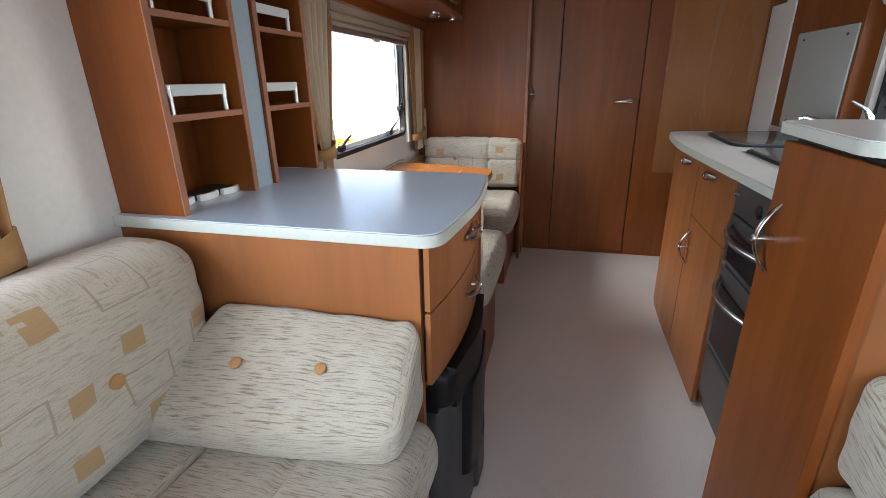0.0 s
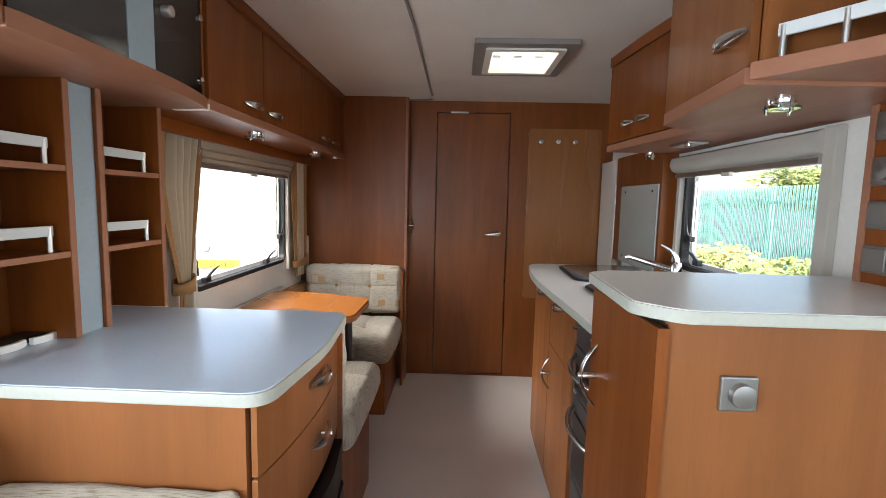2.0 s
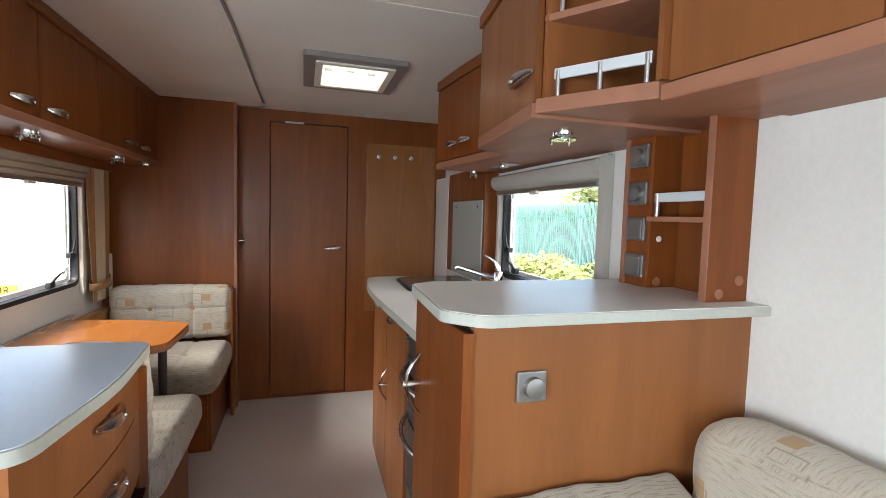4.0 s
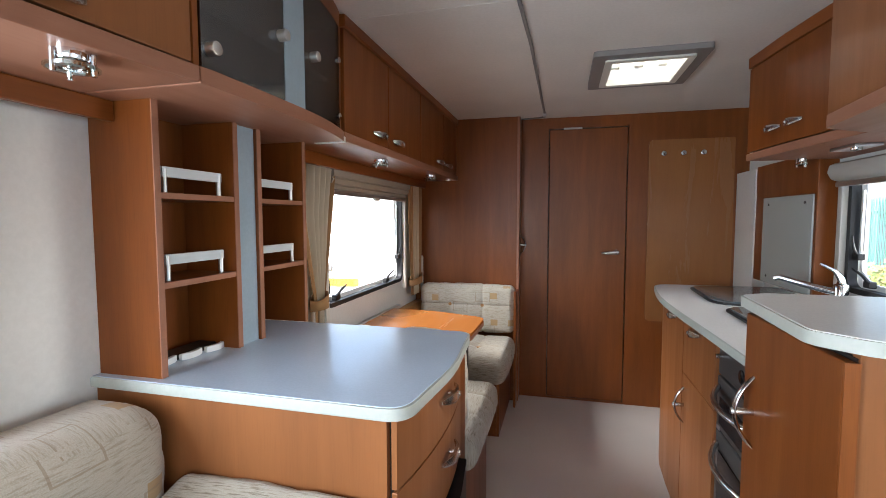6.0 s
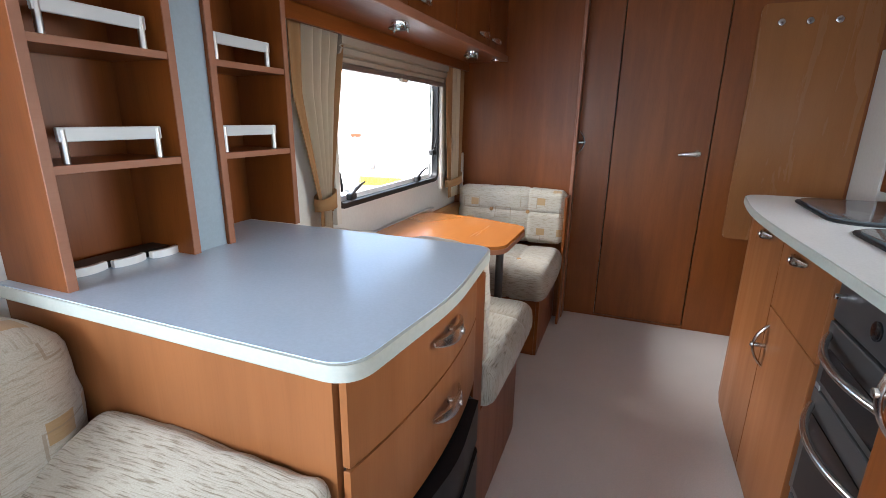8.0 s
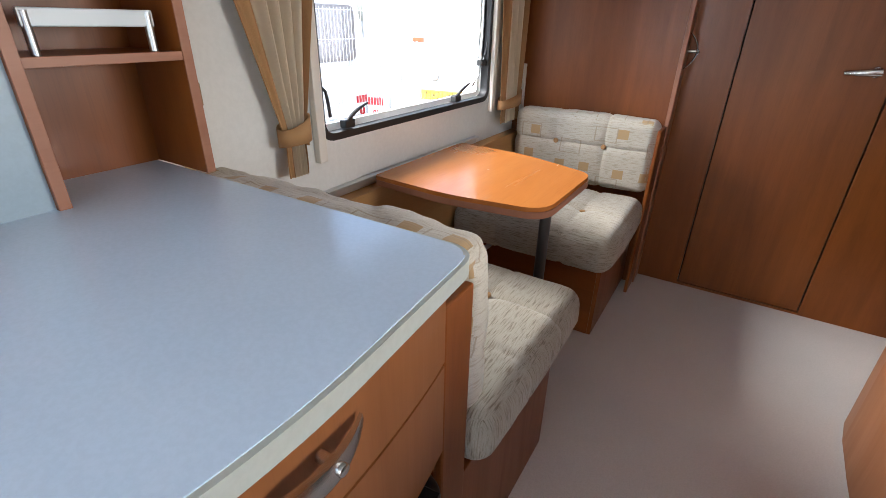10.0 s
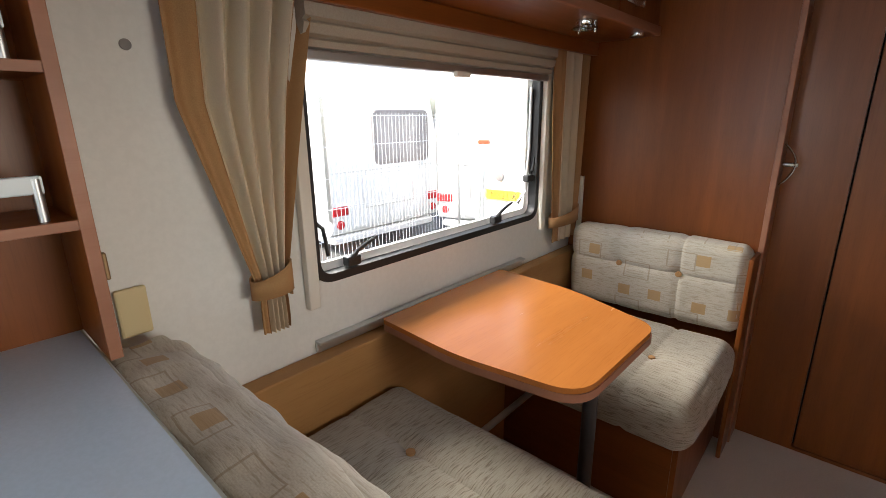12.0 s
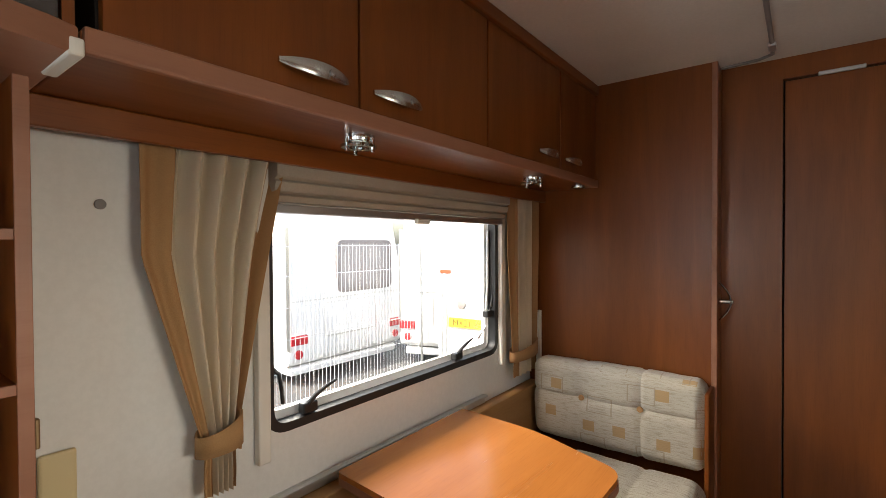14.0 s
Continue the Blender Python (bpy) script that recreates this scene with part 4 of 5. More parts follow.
part("rail", box(LEFT + 0.001, LEFT + 0.012, 1.960, 2.885, 0.680, 0.712, 0.002), alu, rr)
part("lip", box(LEFT + 0.012, LEFT + 0.026, 1.960, 2.885, 0.704, 0.712, 0.002), alu, rr)
solid("dado_panel", box(LEFT + 0.001, LEFT + 0.055, 1.528, WY - 0.002, 0.0, 0.678, 0.004), ply, "tan wood-grain lower wall panel", "panel", "structure")


def bench(name, y0, y1, x1, z1, label):
    b = thing(name, (-0.35, (y0 + y1) / 2, 0), label, "bench")
    part("front_panel", box(LEFT + 0.056, x1 - 0.016, y0, y0 + 0.016, 0, z1) if y0 > 2.4 else box(LEFT + 0.056, x1 - 0.016, y1 - 0.016, y1, 0, z1), wood_x, b)
    part("end_panel", box(x1 - 0.016, x1, y0, y1, 0, z1, 0.003), wood_v, b)
    part("lid", box(LEFT + 0.056, x1 - 0.016, y0 + 0.016, y1 - 0.016, z1 - 0.014, z1), ply, b)
    return b


bench("dinette_bench", 1.586, 2.09, 0.004, 0.394, "cherry bench box backing onto the chest")
bench("dinette_bench", 2.722, WY - 0.003, -0.025, 0.335, "cherry bench box against the wardrobe")
solid("bench_upright", box(0.010, 0.025, 3.157, WY - 0.005, 0, 0.775, 0.004), wood_v, "cherry upright at the bench end", "trim", "structure")

c1 = thing("seat_cushion", (-0.3, 1.85, 0.395), "cream streaked seat cushion with tan buttons", "cushion", "dinette cushions")
tf = [(-0.40, 1.99, 0.535, 0.04, 0.012), (-0.162, 1.99, 0.535, 0.04, 0.012)]
part("cover", cushion(LEFT + 0.058, 0.040, 1.600, 2.180, 0.395, 0.526, 0.042, 0.012, tf, [("y", 1.99, 0.006, 0.009), ("y", 1.80, 0.005, 0.009), ("x", -0.162, 0.004, 0.009)], 96, 0.003, 1), fabric_up, c1, smooth=True)
for bx in (-0.40, -0.162):
    button((bx, 1.99, 0.524), (0, 0, 1), c1)
c2 = thing("seat_cushion", (-0.3, 2.9, 0.336), "cream streaked seat cushion with tan buttons", "cushion", "dinette cushions")
tf = [(-0.43, 2.86, 0.485, 0.05, 0.014), (-0.17, 2.86, 0.485, 0.05, 0.014)]
part("cover", cushion(LEFT + 0.058, 0.020, 2.600, 3.165, 0.336, 0.484, 0.05, 0.012, tf, [("y", 2.86, 0.006, 0.010), ("x", -0.17, 0.006, 0.010), ("x", -0.43, 0.006, 0.010)], 84, 0.003, 5), fabric, c2, smooth=True)
for bx in (-0.43, -0.17):
    button((bx, 2.86, 0.474), (0, 0, 1), c2)
c3 = thing("back_cushion", (-0.28, 3.22, 0.49), "patterned cream back cushion with tan squares and buttons", "cushion", "dinette cushions")
tf = [(-0.42, 3.16, 0.675, 0.045, 0.012), (-0.20, 3.16, 0.675, 0.045, 0.012)]
part("cover", cushion(-0.628, 0.009, 3.168, WY - 0.002, 0.492, 0.802, 0.035, 0.010, tf, [("z", 0.675, 0.007, 0.009), ("x", -0.20, 0.007, 0.009), ("x", -0.42, 0.003, 0.009)], 84, 0.003, 9), fabric_pat, c3, smooth=True)
for bx in (-0.42, -0.20):
    button((bx, 3.172, 0.675), (0, -1, 0), c3)
c4 = thing("back_cushion", (-0.3, 1.57, 0.47), "patterned cream back cushion upright behind the chest", "cushion", "dinette cushions")
part("cover", cushion(-0.645, 0.003, 1.572, 1.660, 0.530, 0.866, 0.036, 0.010, [], [("z", 0.66, 0.005, 0.01)], 60, 0.008, 14), fabric_drape, c4, smooth=True)
part("fold", cushion(-0.645, 0.002, 1.526, 1.634, 0.826, 0.880, 0.020, 0.004, [], [], 80, 0.011, 31), fabric_drape, c4, "rumpled cover folded over the back board", smooth=True)
part("back_board", box(LEFT + 0.056, -0.002, 1.526, 1.570, 0, 0.825, 0.004), wood_v, chest)
part("side_board", box(0.0, 0.016, 1.490, 1.570, 0, 0.825, 0.004), wood_v, chest)


# ---- kitchen ----
KX, WTZ, RZ = 0.805, 0.915, 1.082
ku = thing("tall_cupboard", (1.0, 1.1, 0), "cherry end cupboard with narrow bow-handled door", "cupboard")
part("end_panel", box(0.738, RIGHT, 0.930, 0.950, 0, RZ - 0.024), wood_lit, ku, "cherry end panel, daylight in its paler colour")
part("side_panel", box(0.745, RIGHT, 1.290, 1.306, 0, RZ - 0.032), wood_v, ku)
d = part("door", box(0.716, 0.734, 0.926, 1.300, 0.02, RZ - 0.040, 0.003), wood_v, ku)
part("edge_strip", box(0.7155, 0.7355, 0.9225, 0.9262, 0.02, RZ - 0.040), wood_v, d)
part("hinge_gap", box(0.736, 0.742, 0.935, 1.29, 0.02, RZ - 0.036), gap_shade, ku)
bow_handle(d, (0.716, 1.245, 0.835), (0, 0, 1), (-1, 0, 0), 0.078, 0.036)
rt = thing("raised_worktop", (1.0, 1.1, RZ - 0.03), "raised pale grey worktop with cream rounded edge", "worktop")
raised = rounded([(RIGHT - 0.001, 0.884, 0), (0.742, 0.890, 0.06), (0.680, 0.955, 0.05), (0.700, 1.300, 0.03), (0.76, 1.335, 0.02), (RIGHT - 0.001, 1.335, 0)], 10)
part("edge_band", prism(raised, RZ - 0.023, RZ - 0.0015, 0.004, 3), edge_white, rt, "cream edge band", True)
part("surface", prism([(x + 0.005 * (x < 0.8), y + (0.004 if y < 0.95 else 0)) for x, y in raised], RZ - 0.002, RZ), lamin_white, rt, "pale grey speckled laminate")

# rotary dimmer on the end panel
dm = thing("dimmer_switch", (0.859, 0.930, 0.93), "square metal dimmer switch on the end panel", "switch")
part("plate", box(0.828, 0.892, 0.921, 0.9295, 0.900, 0.962, 0.003), satin_grey, dm, "satin metal plate")
part("dial", disc((0.862, 0.921, 0.931), (0, -1, 0), 0.021, 0.013, 26), satin_grey, dm, "round metal dial", True)

unit = thing("base_cabinet", (1.1, 2.3, 0), "cherry base cabinet with one tall door and wing pull", "cabinet", "kitchen base cabinets")
part("body", box(KX + 0.02, RIGHT - 0.002, 2.175, 2.690, 0.02, WTZ - 0.032), wood_v, unit)
d = part("door", prism([(KX - 0.012, 2.173), (KX - 0.010, 2.42), (KX - 0.003, 2.60), (KX + 0.010, 2.690), (KX + 0.026, 2.690), (KX + 0.006, 2.173)], 0.012, WTZ - 0.028, 0.002), wood_lit, unit)
wing_handle(d, (KX - 0.012, 2.335, 0.830), (0, 1, 0), (-1, 0, 0), 0.050)
unit2 = thing("base_cabinet", (1.1, 1.9, 0), "cherry base cabinet with drawer over a door", "cabinet", "kitchen base cabinets")
part("body", box(KX + 0.02, RIGHT - 0.002, 1.764, 2.172, 0.02, WTZ - 0.032), wood_v, unit2)
dr = part("drawer", box(KX - 0.012, KX + 0.006, 1.766, 2.169, 0.634, WTZ - 0.028, 0.002), wood_lit, unit2)
wing_handle(dr, (KX - 0.013, 1.99, 0.832), (0, 1, 0), (-1, 0, 0), 0.056)
d = part("door", box(KX - 0.012, KX + 0.006, 1.766, 2.169, 0.012, 0.630, 0.002), wood_lit, unit2)
bow_handle(d, (KX - 0.012, 2.136, 0.505), (0, 0, 1), (-1, 0, 0), 0.072, 0.034)
solid("cabinet_end_panel", box(KX + 0.03, RIGHT - 0.002, 2.692, 2.706, 0.0, WTZ - 0.032), wood_v, "cherry end panel of the kitchen run", "panel", "structure")

ov = thing("oven", (1.1, 1.5, 0), "black gas oven with grill and curved steel handles", "oven")
part("carcass", box(KX + 0.022, RIGHT - 0.002, 1.310, 1.760, 0.02, WTZ - 0.034), oven_grey, ov)
cp = part("control_panel", box(KX - 0.004, KX + 0.021, 1.312, 1.758, 0.762, 0.876, 0.004), oven_grey, ov, "charcoal control panel")
part("knob", disc((KX - 0.004, 1.715, 0.826), (-1, 0, 0), 0.007, 0.022, 14), chrome, cp, "small steel ignition knob", True)
part("dial", disc((KX - 0.004, 1.56, 0.812), (-1, 0, 0), 0.020, 0.004, 22), oven_black, cp, "flat black dial", True)
part("door_tab", box(KX - 0.008, KX - 0.0035, 1.722, 1.748, 0.5865, 0.5985, 0.001), alu, ov, "small steel tab between the doors")


def oven_door(name, z0, z1, hz):
    dd = part(name, box(KX - 0.006, KX + 0.021, 1.312, 1.758, z0, z1, 0.004), oven_grey, ov, "charcoal framed oven door")
    part("glass", box(KX - 0.009, KX - 0.0055, 1.345, 1.725, z0 + 0.02, z1 - 0.06, 0.001), oven_black, dd, "black oven glass")
    pts = arc((KX - 0.006, 1.535, hz - 0.004), (0, 1, 0), (-1, 0, 0), 0.205, 0.060, 16)
    part("handle", tube(pts, 0.0085, 12), steel, dd, "curved steel handle", True)
    return dd


oven_door("grill_door", 0.590, 0.756, 0.728)
oven_door("oven_door", 0.290, 0.584, 0.545)
part("warming_drawer", box(KX + 0.0, KX + 0.021, 1.312, 1.758, 0.085, 0.284, 0.004), oven_grey, ov, "charcoal lower flap")
part("drawer_lip", box(KX - 0.006, KX + 0.004, 1.33, 1.742, 0.262, 0.282, 0.003), bin_grey, ov)
# plinth in the same near-black, for the shade under the cabinets
solid("plinth", box(KX + 0.034, KX + 0.05, 1.31, 2.690, 0.0, 0.085), gap_shade, "recessed kitchen plinth, its shade put into a dark colour", "trim", "structure")

wt = thing("kitchen_worktop", (1.1, 2.0, WTZ - 0.03), "pale grey kitchen worktop with wavy front edge", "worktop")
wave = [(0.752, 1.337), (0.748, 1.45), (0.743, 1.60), (0.736, 1.76), (0.729, 1.90), (0.724, 2.05), (0.722, 2.18), (0.726, 2.32), (0.736, 2.44), (0.746, 2.52)]
plan = wave + rounded([(0.746, 2.52, 0), (0.770, 2.705, 0.10), (RIGHT - 0.001, 2.712, 0)], 8)[1:] + [(RIGHT - 0.001, 1.337)]
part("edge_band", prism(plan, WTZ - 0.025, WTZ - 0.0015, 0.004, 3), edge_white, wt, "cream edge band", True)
part("surface", prism([(x + 0.005 * (x < 0.9), y) for x, y in plan], WTZ - 0.002, WTZ), lamin_white, wt, "pale grey speckled laminate")

# sink with glass lid, hob lid, tap
sn = thing("sink_unit", (1.09, 2.38, WTZ), "steel sink with dark glass lid", "sink")
part("rim", prism(rounded([(0.888, 2.13, 0.09), (1.30, 2.13, 0.05), (1.30, 2.64, 0.05), (0.908, 2.62, 0.09)], 8), WTZ, WTZ + 0.006, 0.002), black_rub, sn, "black rubber rim", True)
part("glass_lid", prism(rounded([(0.900, 2.145, 0.085), (1.288, 2.145, 0.045), (1.288, 2.628, 0.045), (0.920, 2.608, 0.085)], 8), WTZ + 0.006, WTZ + 0.012, 0.002), lid_glass, sn, "dark glass lid with sky reflection in its grey-blue", True)
hb = thing("hob", (1.05, 1.75, WTZ), "black glass covered hob in the worktop", "hob")
part("rim", prism(rounded([(0.885, 1.48, 0.08), (1.29, 1.48, 0.05), (1.29, 2.06, 0.05), (0.890, 2.06, 0.08)], 8), WTZ, WTZ + 0.006, 0.002), black_rub, hb, "black rubber rim", True)
part("glass_lid", prism(rounded([(0.897, 1.492, 0.075), (1.278, 1.492, 0.045), (1.278, 2.048, 0.045), (0.902, 2.048, 0.075)], 8), WTZ + 0.006, WTZ + 0.012, 0.002), lid_glass, hb, "dark glass lid with sky reflection in its grey-blue", True)
tp = thing("mixer_tap", (1.34, 2.22, WTZ), "chrome mixer tap beside the sink", "tap")
part("base", disc((1.345, 2.215, WTZ), (0, 0, 1), 0.024, 0.085, 20), chrome, tp, smooth=True)
part("spout", tube([(1.340, 2.215, WTZ + 0.05), (1.27, 2.25, WTZ + 0.068), (1.17, 2.30, WTZ + 0.098), (1.155, 2.306, WTZ + 0.09)], [0.014, 0.013, 0.012, 0.010], 14), chrome, tp, smooth=True)
part("lever", tube([(1.345, 2.215, WTZ + 0.085), (1.345, 2.217, WTZ + 0.105), (1.325, 2.225, WTZ + 0.135), (1.285, 2.24, WTZ + 0.160)], [0.020, 0.018, 0.010, 0.006], 14, flat=0.7), chrome, tp, smooth=True)

# wooden upright with frosted splash panel
up = solid("kitchen_upright", box(1.345, RIGHT - 0.001, 2.42, 3.06, WTZ, 1.53, 0.003), wood_v, "cherry panel behind the sink", "panel", "structure")
sp = thing("splash_panel", (1.33, 2.74, WTZ), "frosted grey splash panel with black screws", "panel")
part("sheet", box(1.336, 1.3445, 2.435, 2.94, WTZ + 0.003, 1.355, 0.003), splash_mat, sp)
for yy, zz in ((2.50, 1.32), (2.87, 1.32), (2.50, 0.955), (2.87, 0.955)):
    part("screw", disc((1.336, yy, zz), (-1, 0, 0), 0.006, 0.003, 10), black_pl, sp)
solid("corner_strip", box(1.352, RIGHT - 0.001, 3.10, REAR - 0.001, 0, CEIL - 0.4, 0.003), wall_white, "cream corner board beside the entrance door", "trim", "structure")

# ---- wall shelf and switches on the raised worktop ----
sw = thing("switch_post", (1.37, 1.21, RZ), "cherry post with two dimmers and two switches", "switch panel")
part("post", box(1.325, RIGHT - 0.001, 1.163, 1.270, RZ, 1.50), wood_v, sw)
part("edge_strip", box(1.318, 1.3252, 1.254, 1.272, RZ, 1.50, 0.002), wood_edge, sw)
for zz, dial in ((1.440, True), (1.338, True), (1.240, False), (1.139, False)):
    pl = part("switch_plate", box(1.314, 1.3248, 1.176, 1.248, zz - 0.032, zz + 0.032, 0.003), satin_grey, sw, "satin metal switch plate")
    if dial:
        part("dial", disc((1.314, 1.212, zz), (-1, 0, 0), 0.021, 0.012, 24), satin_grey, pl, "round metal dial", True)
    else:
        part("rocker", box(1.309, 1.3138, 1.183, 1.241, zz - 0.026, zz + 0.026, 0.002), satin_grey, pl)
ns = thing("wall_shelf", (1.37, 1.06, RZ), "open cherry wall niche with one shelf", "shelves")
part("back_panel", box(RIGHT - 0.012, RIGHT - 0.001, 0.965, 1.154, RZ, 1.50), wood_v, ns)
part("side_panel", box(1.30, RIGHT - 0.001, 0.947, 0.964, RZ, 1.50), wood_v, ns)
part("edging", box(1.296, 1.2998, 0.9465, 0.9645, RZ, 1.50, 0.001), wood_edge, ns)
part("shelf", box(1.305, RIGHT - 0.013, 0.965, 1.154, 1.262, 1.274), wood_y, ns)
part("edging", box(1.302, 1.3048, 0.965, 1.154, 1.2615, 1.2745, 0.001), wood_edge, ns)
gallery_rail("shelf_rail", (1.322, 0.972), (1.322, 1.146), 1.2742, 0.062, 2, "small white gallery rail on the wall niche shelf")
for x, y, z, ax in ((1.345, 1.154, 1.215, (0, -1, 0)), (1.345, 1.154, 1.10, (0, -1, 0)), (1.335, 0.947, 1.10, (0, -1, 0)), (1.392, 0.947, 1.13, (0, -1, 0))):
    solid("cover_cap", disc((x, y, z), ax, 0.008 if z > 1.2 else 0.012, 0.003, 18), white_pl if z > 1.2 else wood_edge, "small round cover cap on the veneer", "cap", smooth=True)

# ---- lockers over the kitchen ----
RLZ = 1.520
ra = thing("overhead_locker", (1.25, 2.3, RLZ), "cherry overhead locker above the sink", "cupboard")
part("base_board", prism([(1.150, 1.64), (1.134, 1.80), (1.118, 1.92), (1.092, 2.12), (1.068, 2.40), (RIGHT - 0.001, 2.40), (RIGHT - 0.001, 1.64)], RLZ - 0.026, RLZ + 0.004, 0.004), wood_edge, ra)
RA = [(1.134, 1.80), (1.118, 1.92), (1.092, 2.12), (1.081, 2.25), (1.068, 2.40)]
part("body", prism([(x + 0.024, y) for x, y in RA] + [(RIGHT - 0.001, 2.398), (RIGHT - 0.001, 1.80)], RLZ + 0.004, CEIL - 0.001), wood_v, ra)
part("cornice", prism([(x - 0.004, y) for x, y in RA] + [(x + 0.022, y) for x, y in RA[::-1]], 1.878, CEIL - 0.002, 0.003), wood_y, ra)
for run, hc in ((RA[:3], (1.100, 2.055)), (RA[2:], (1.087, 2.19))):
    dd = part("door", prism([(x + 0.004, y + 0.002) for x, y in run] + [(x + 0.022, y + 0.002) for x, y in run[::-1]], RLZ + 0.010, 1.876, 0.002), wood_v, ra)
    wing_handle(dd, (*hc, RLZ + 0.075), (-0.12, 0.99, 0), (-0.99, -0.12, 0), 0.048)
rb = thing("overhead_locker", (1.2, 1.35, RLZ), "cherry overhead locker in lit colour, with large nickel pull", "cupboard")
part("base_board", prism(rounded([(0.925, 1.098, 0), (0.985, 1.60, 0.02), (1.14, 1.70, 0.06), (RIGHT - 0.001, 1.70, 0), (RIGHT - 0.001, 1.098, 0)], 8), RLZ - 0.030, RLZ + 0.004, 0.004), wood_edge, rb)
part("body", prism([(0.955, 1.10), (1.012, 1.60), (RIGHT - 0.001, 1.60), (RIGHT - 0.001, 1.10)], RLZ + 0.004, CEIL - 0.001), wood_v, rb)
dd = part("door", prism([(0.936, 1.108), (0.994, 1.612), (1.011, 1.612), (0.953, 1.108)], RLZ + 0.008, 1.880, 0.002), wood_lit, rb)
part("cornice", prism([(0.928, 1.10), (0.986, 1.62), (1.02, 1.62), (0.96, 1.10)], 1.884, CEIL - 0.001, 0.003), wood_y, rb)
wing_handle(dd, (0.944, 1.19, RLZ + 0.080), (0.11, 0.99, 0), (-0.99, 0.11, 0), 0.074)
part("end_catch", box(1.0, 1.016, 1.6125, 1.622, RLZ + 0.055, RLZ + 0.09, 0.002), cream_pl, rb)
os_ = thing("open_shelves", (1.2, 0.99, RLZ), "angled open cherry shelves with white gallery rails", "shelves")
plan = [(0.932, 1.094), (1.082, 0.880), (RIGHT - 0.001, 0.880), (RIGHT - 0.001, 1.094)]
part("bottom", prism(plan, RLZ - 0.022, RLZ + 0.012, 0.003), wood_edge, os_)
part("shelf", prism([(0.945, 1.090), (1.086, 0.892), (RIGHT - 0.001, 0.892), (RIGHT - 0.001, 1.090)], 1.700, 1.716, 0.002), wood_edge, os_)
part("top", prism(plan, 1.884, CEIL - 0.001), wood_y, os_)
part("side_panel", box(0.948, RIGHT - 0.001, 1.082, 1.094, RLZ + 0.012, 1.884), wood_lit, os_)
part("side_panel", box(1.080, RIGHT - 0.001, 0.872, 0.888, RLZ + 0.012, 1.884), wood_lit, os_)
part("back_panel", box(RIGHT - 0.014, RIGHT - 0.001, 0.888, 1.082, RLZ + 0.012, 1.884), wood_v, os_)
gallery_rail("shelf_rail", (0.965, 1.070), (1.082, 0.902), RLZ + 0.0122, 0.062, 3, "white gallery rail on the angled shelf")
gallery_rail("shelf_rail", (0.968, 1.070), (1.085, 0.902), 1.7162, 0.062, 3, "white gallery rail on the upper angled shelf")
rc = thing("overhead_locker", (1.3, 0.4, RLZ), "cherry overhead locker in lit colour beside the open shelves", "cupboard")
part("base_board", prism([(1.084, 0.876), (1.125, 0.60), (1.15, 0.1), (1.15, -0.9), (RIGHT - 0.001, -0.9), (RIGHT - 0.001, 0.876)], RLZ - 0.028, RLZ + 0.004, 0.004), wood_edge, rc)
part("body", prism([(1.112, 0.87), (1.15, 0.60), (1.17, 0.1), (1.17, -0.9), (RIGHT - 0.001, -0.9), (RIGHT - 0.001, 0.87)], RLZ + 0.004, CEIL - 0.001), wood_v, rc)
for (xa, ya), (xb, yb) in (((1.094, 0.868), (1.136, 0.55)), ((1.137, 0.545), (1.158, 0.06))):
    part("door", prism([(xa, ya), (xb, yb), (xb + 0.016, yb), (xa + 0.016, ya)], RLZ + 0.008, 1.90, 0.002), wood_lit, rc)
downlight((1.07, 1.20, RLZ - 0.030), 0.036)
downlight((1.25, 2.34, RLZ - 0.026), 0.022)
fl2 = thing("strip_light", (1.27, 1.98, RLZ - 0.045), "slim chrome strip light under the locker", "lamp")
part("body", box(1.22, 1.30, 1.93, 2.08, RLZ - 0.036, RLZ - 0.0265, 0.003), alu, fl2)
part("switch", disc((1.24, 1.96, RLZ - 0.036), (0, 0, -1), 0.016, 0.010, 14), chrome, fl2, smooth=True)

# ---- lounge seats ----
SZ = 0.505


def wedge(bm, y0, y1, z0, z1, front, back, flare=0.0):
    """Slopes the upper side of a cushion from front to back; flare pushes its front corner out to -x."""
    x1 = max(v.co.x for v in bm.verts)
    wide = x1 - min(v.co.x for v in bm.verts)
    for v in bm.verts:
        t = (v.co.y - y0) / (y1 - y0)
        v.co.z = z0 + (v.co.z - z0) / (z1 - z0) * (front + (back - front) * t - z0)
        v.co.x -= flare * (1 - t) * (x1 - v.co.x) / wide
        v.co.y += 0.045 * (1 - t) * (v.co.x - x1 + wide) / wide
    return bm


sb = thing("lounge_bench", (-0.33, 0.2, 0), "cherry bench box along the lounge wall", "bench")
part("front_panel", box(-0.02, -0.004, -0.9, 0.928, 0, 0.36), wood_v, sb)
part("lid", box(LEFT, -0.02, -0.9, 0.928, 0.346, 0.36), ply, sb)
sc = thing("seat_cushion", (-0.33, 0.3, 0.361), "long cream streaked lounge seat cushion", "cushion", "lounge cushions")
part("cover", cushion(LEFT + 0.005, 0.038, -0.55, 0.922, 0.361, SZ, 0.055, 0.012, [], [("x", -0.20, 0.014, 0.008), ("x", -0.39, 0.014, 0.008), ("y", 0.2, 0.006, 0.01)], 150, 0.004, 3), fabric, sc, smooth=True)
bb = thing("back_cushion", (-0.6, 0.2, SZ), "patterned cream bolster along the lounge wall", "cushion", "lounge cushions")
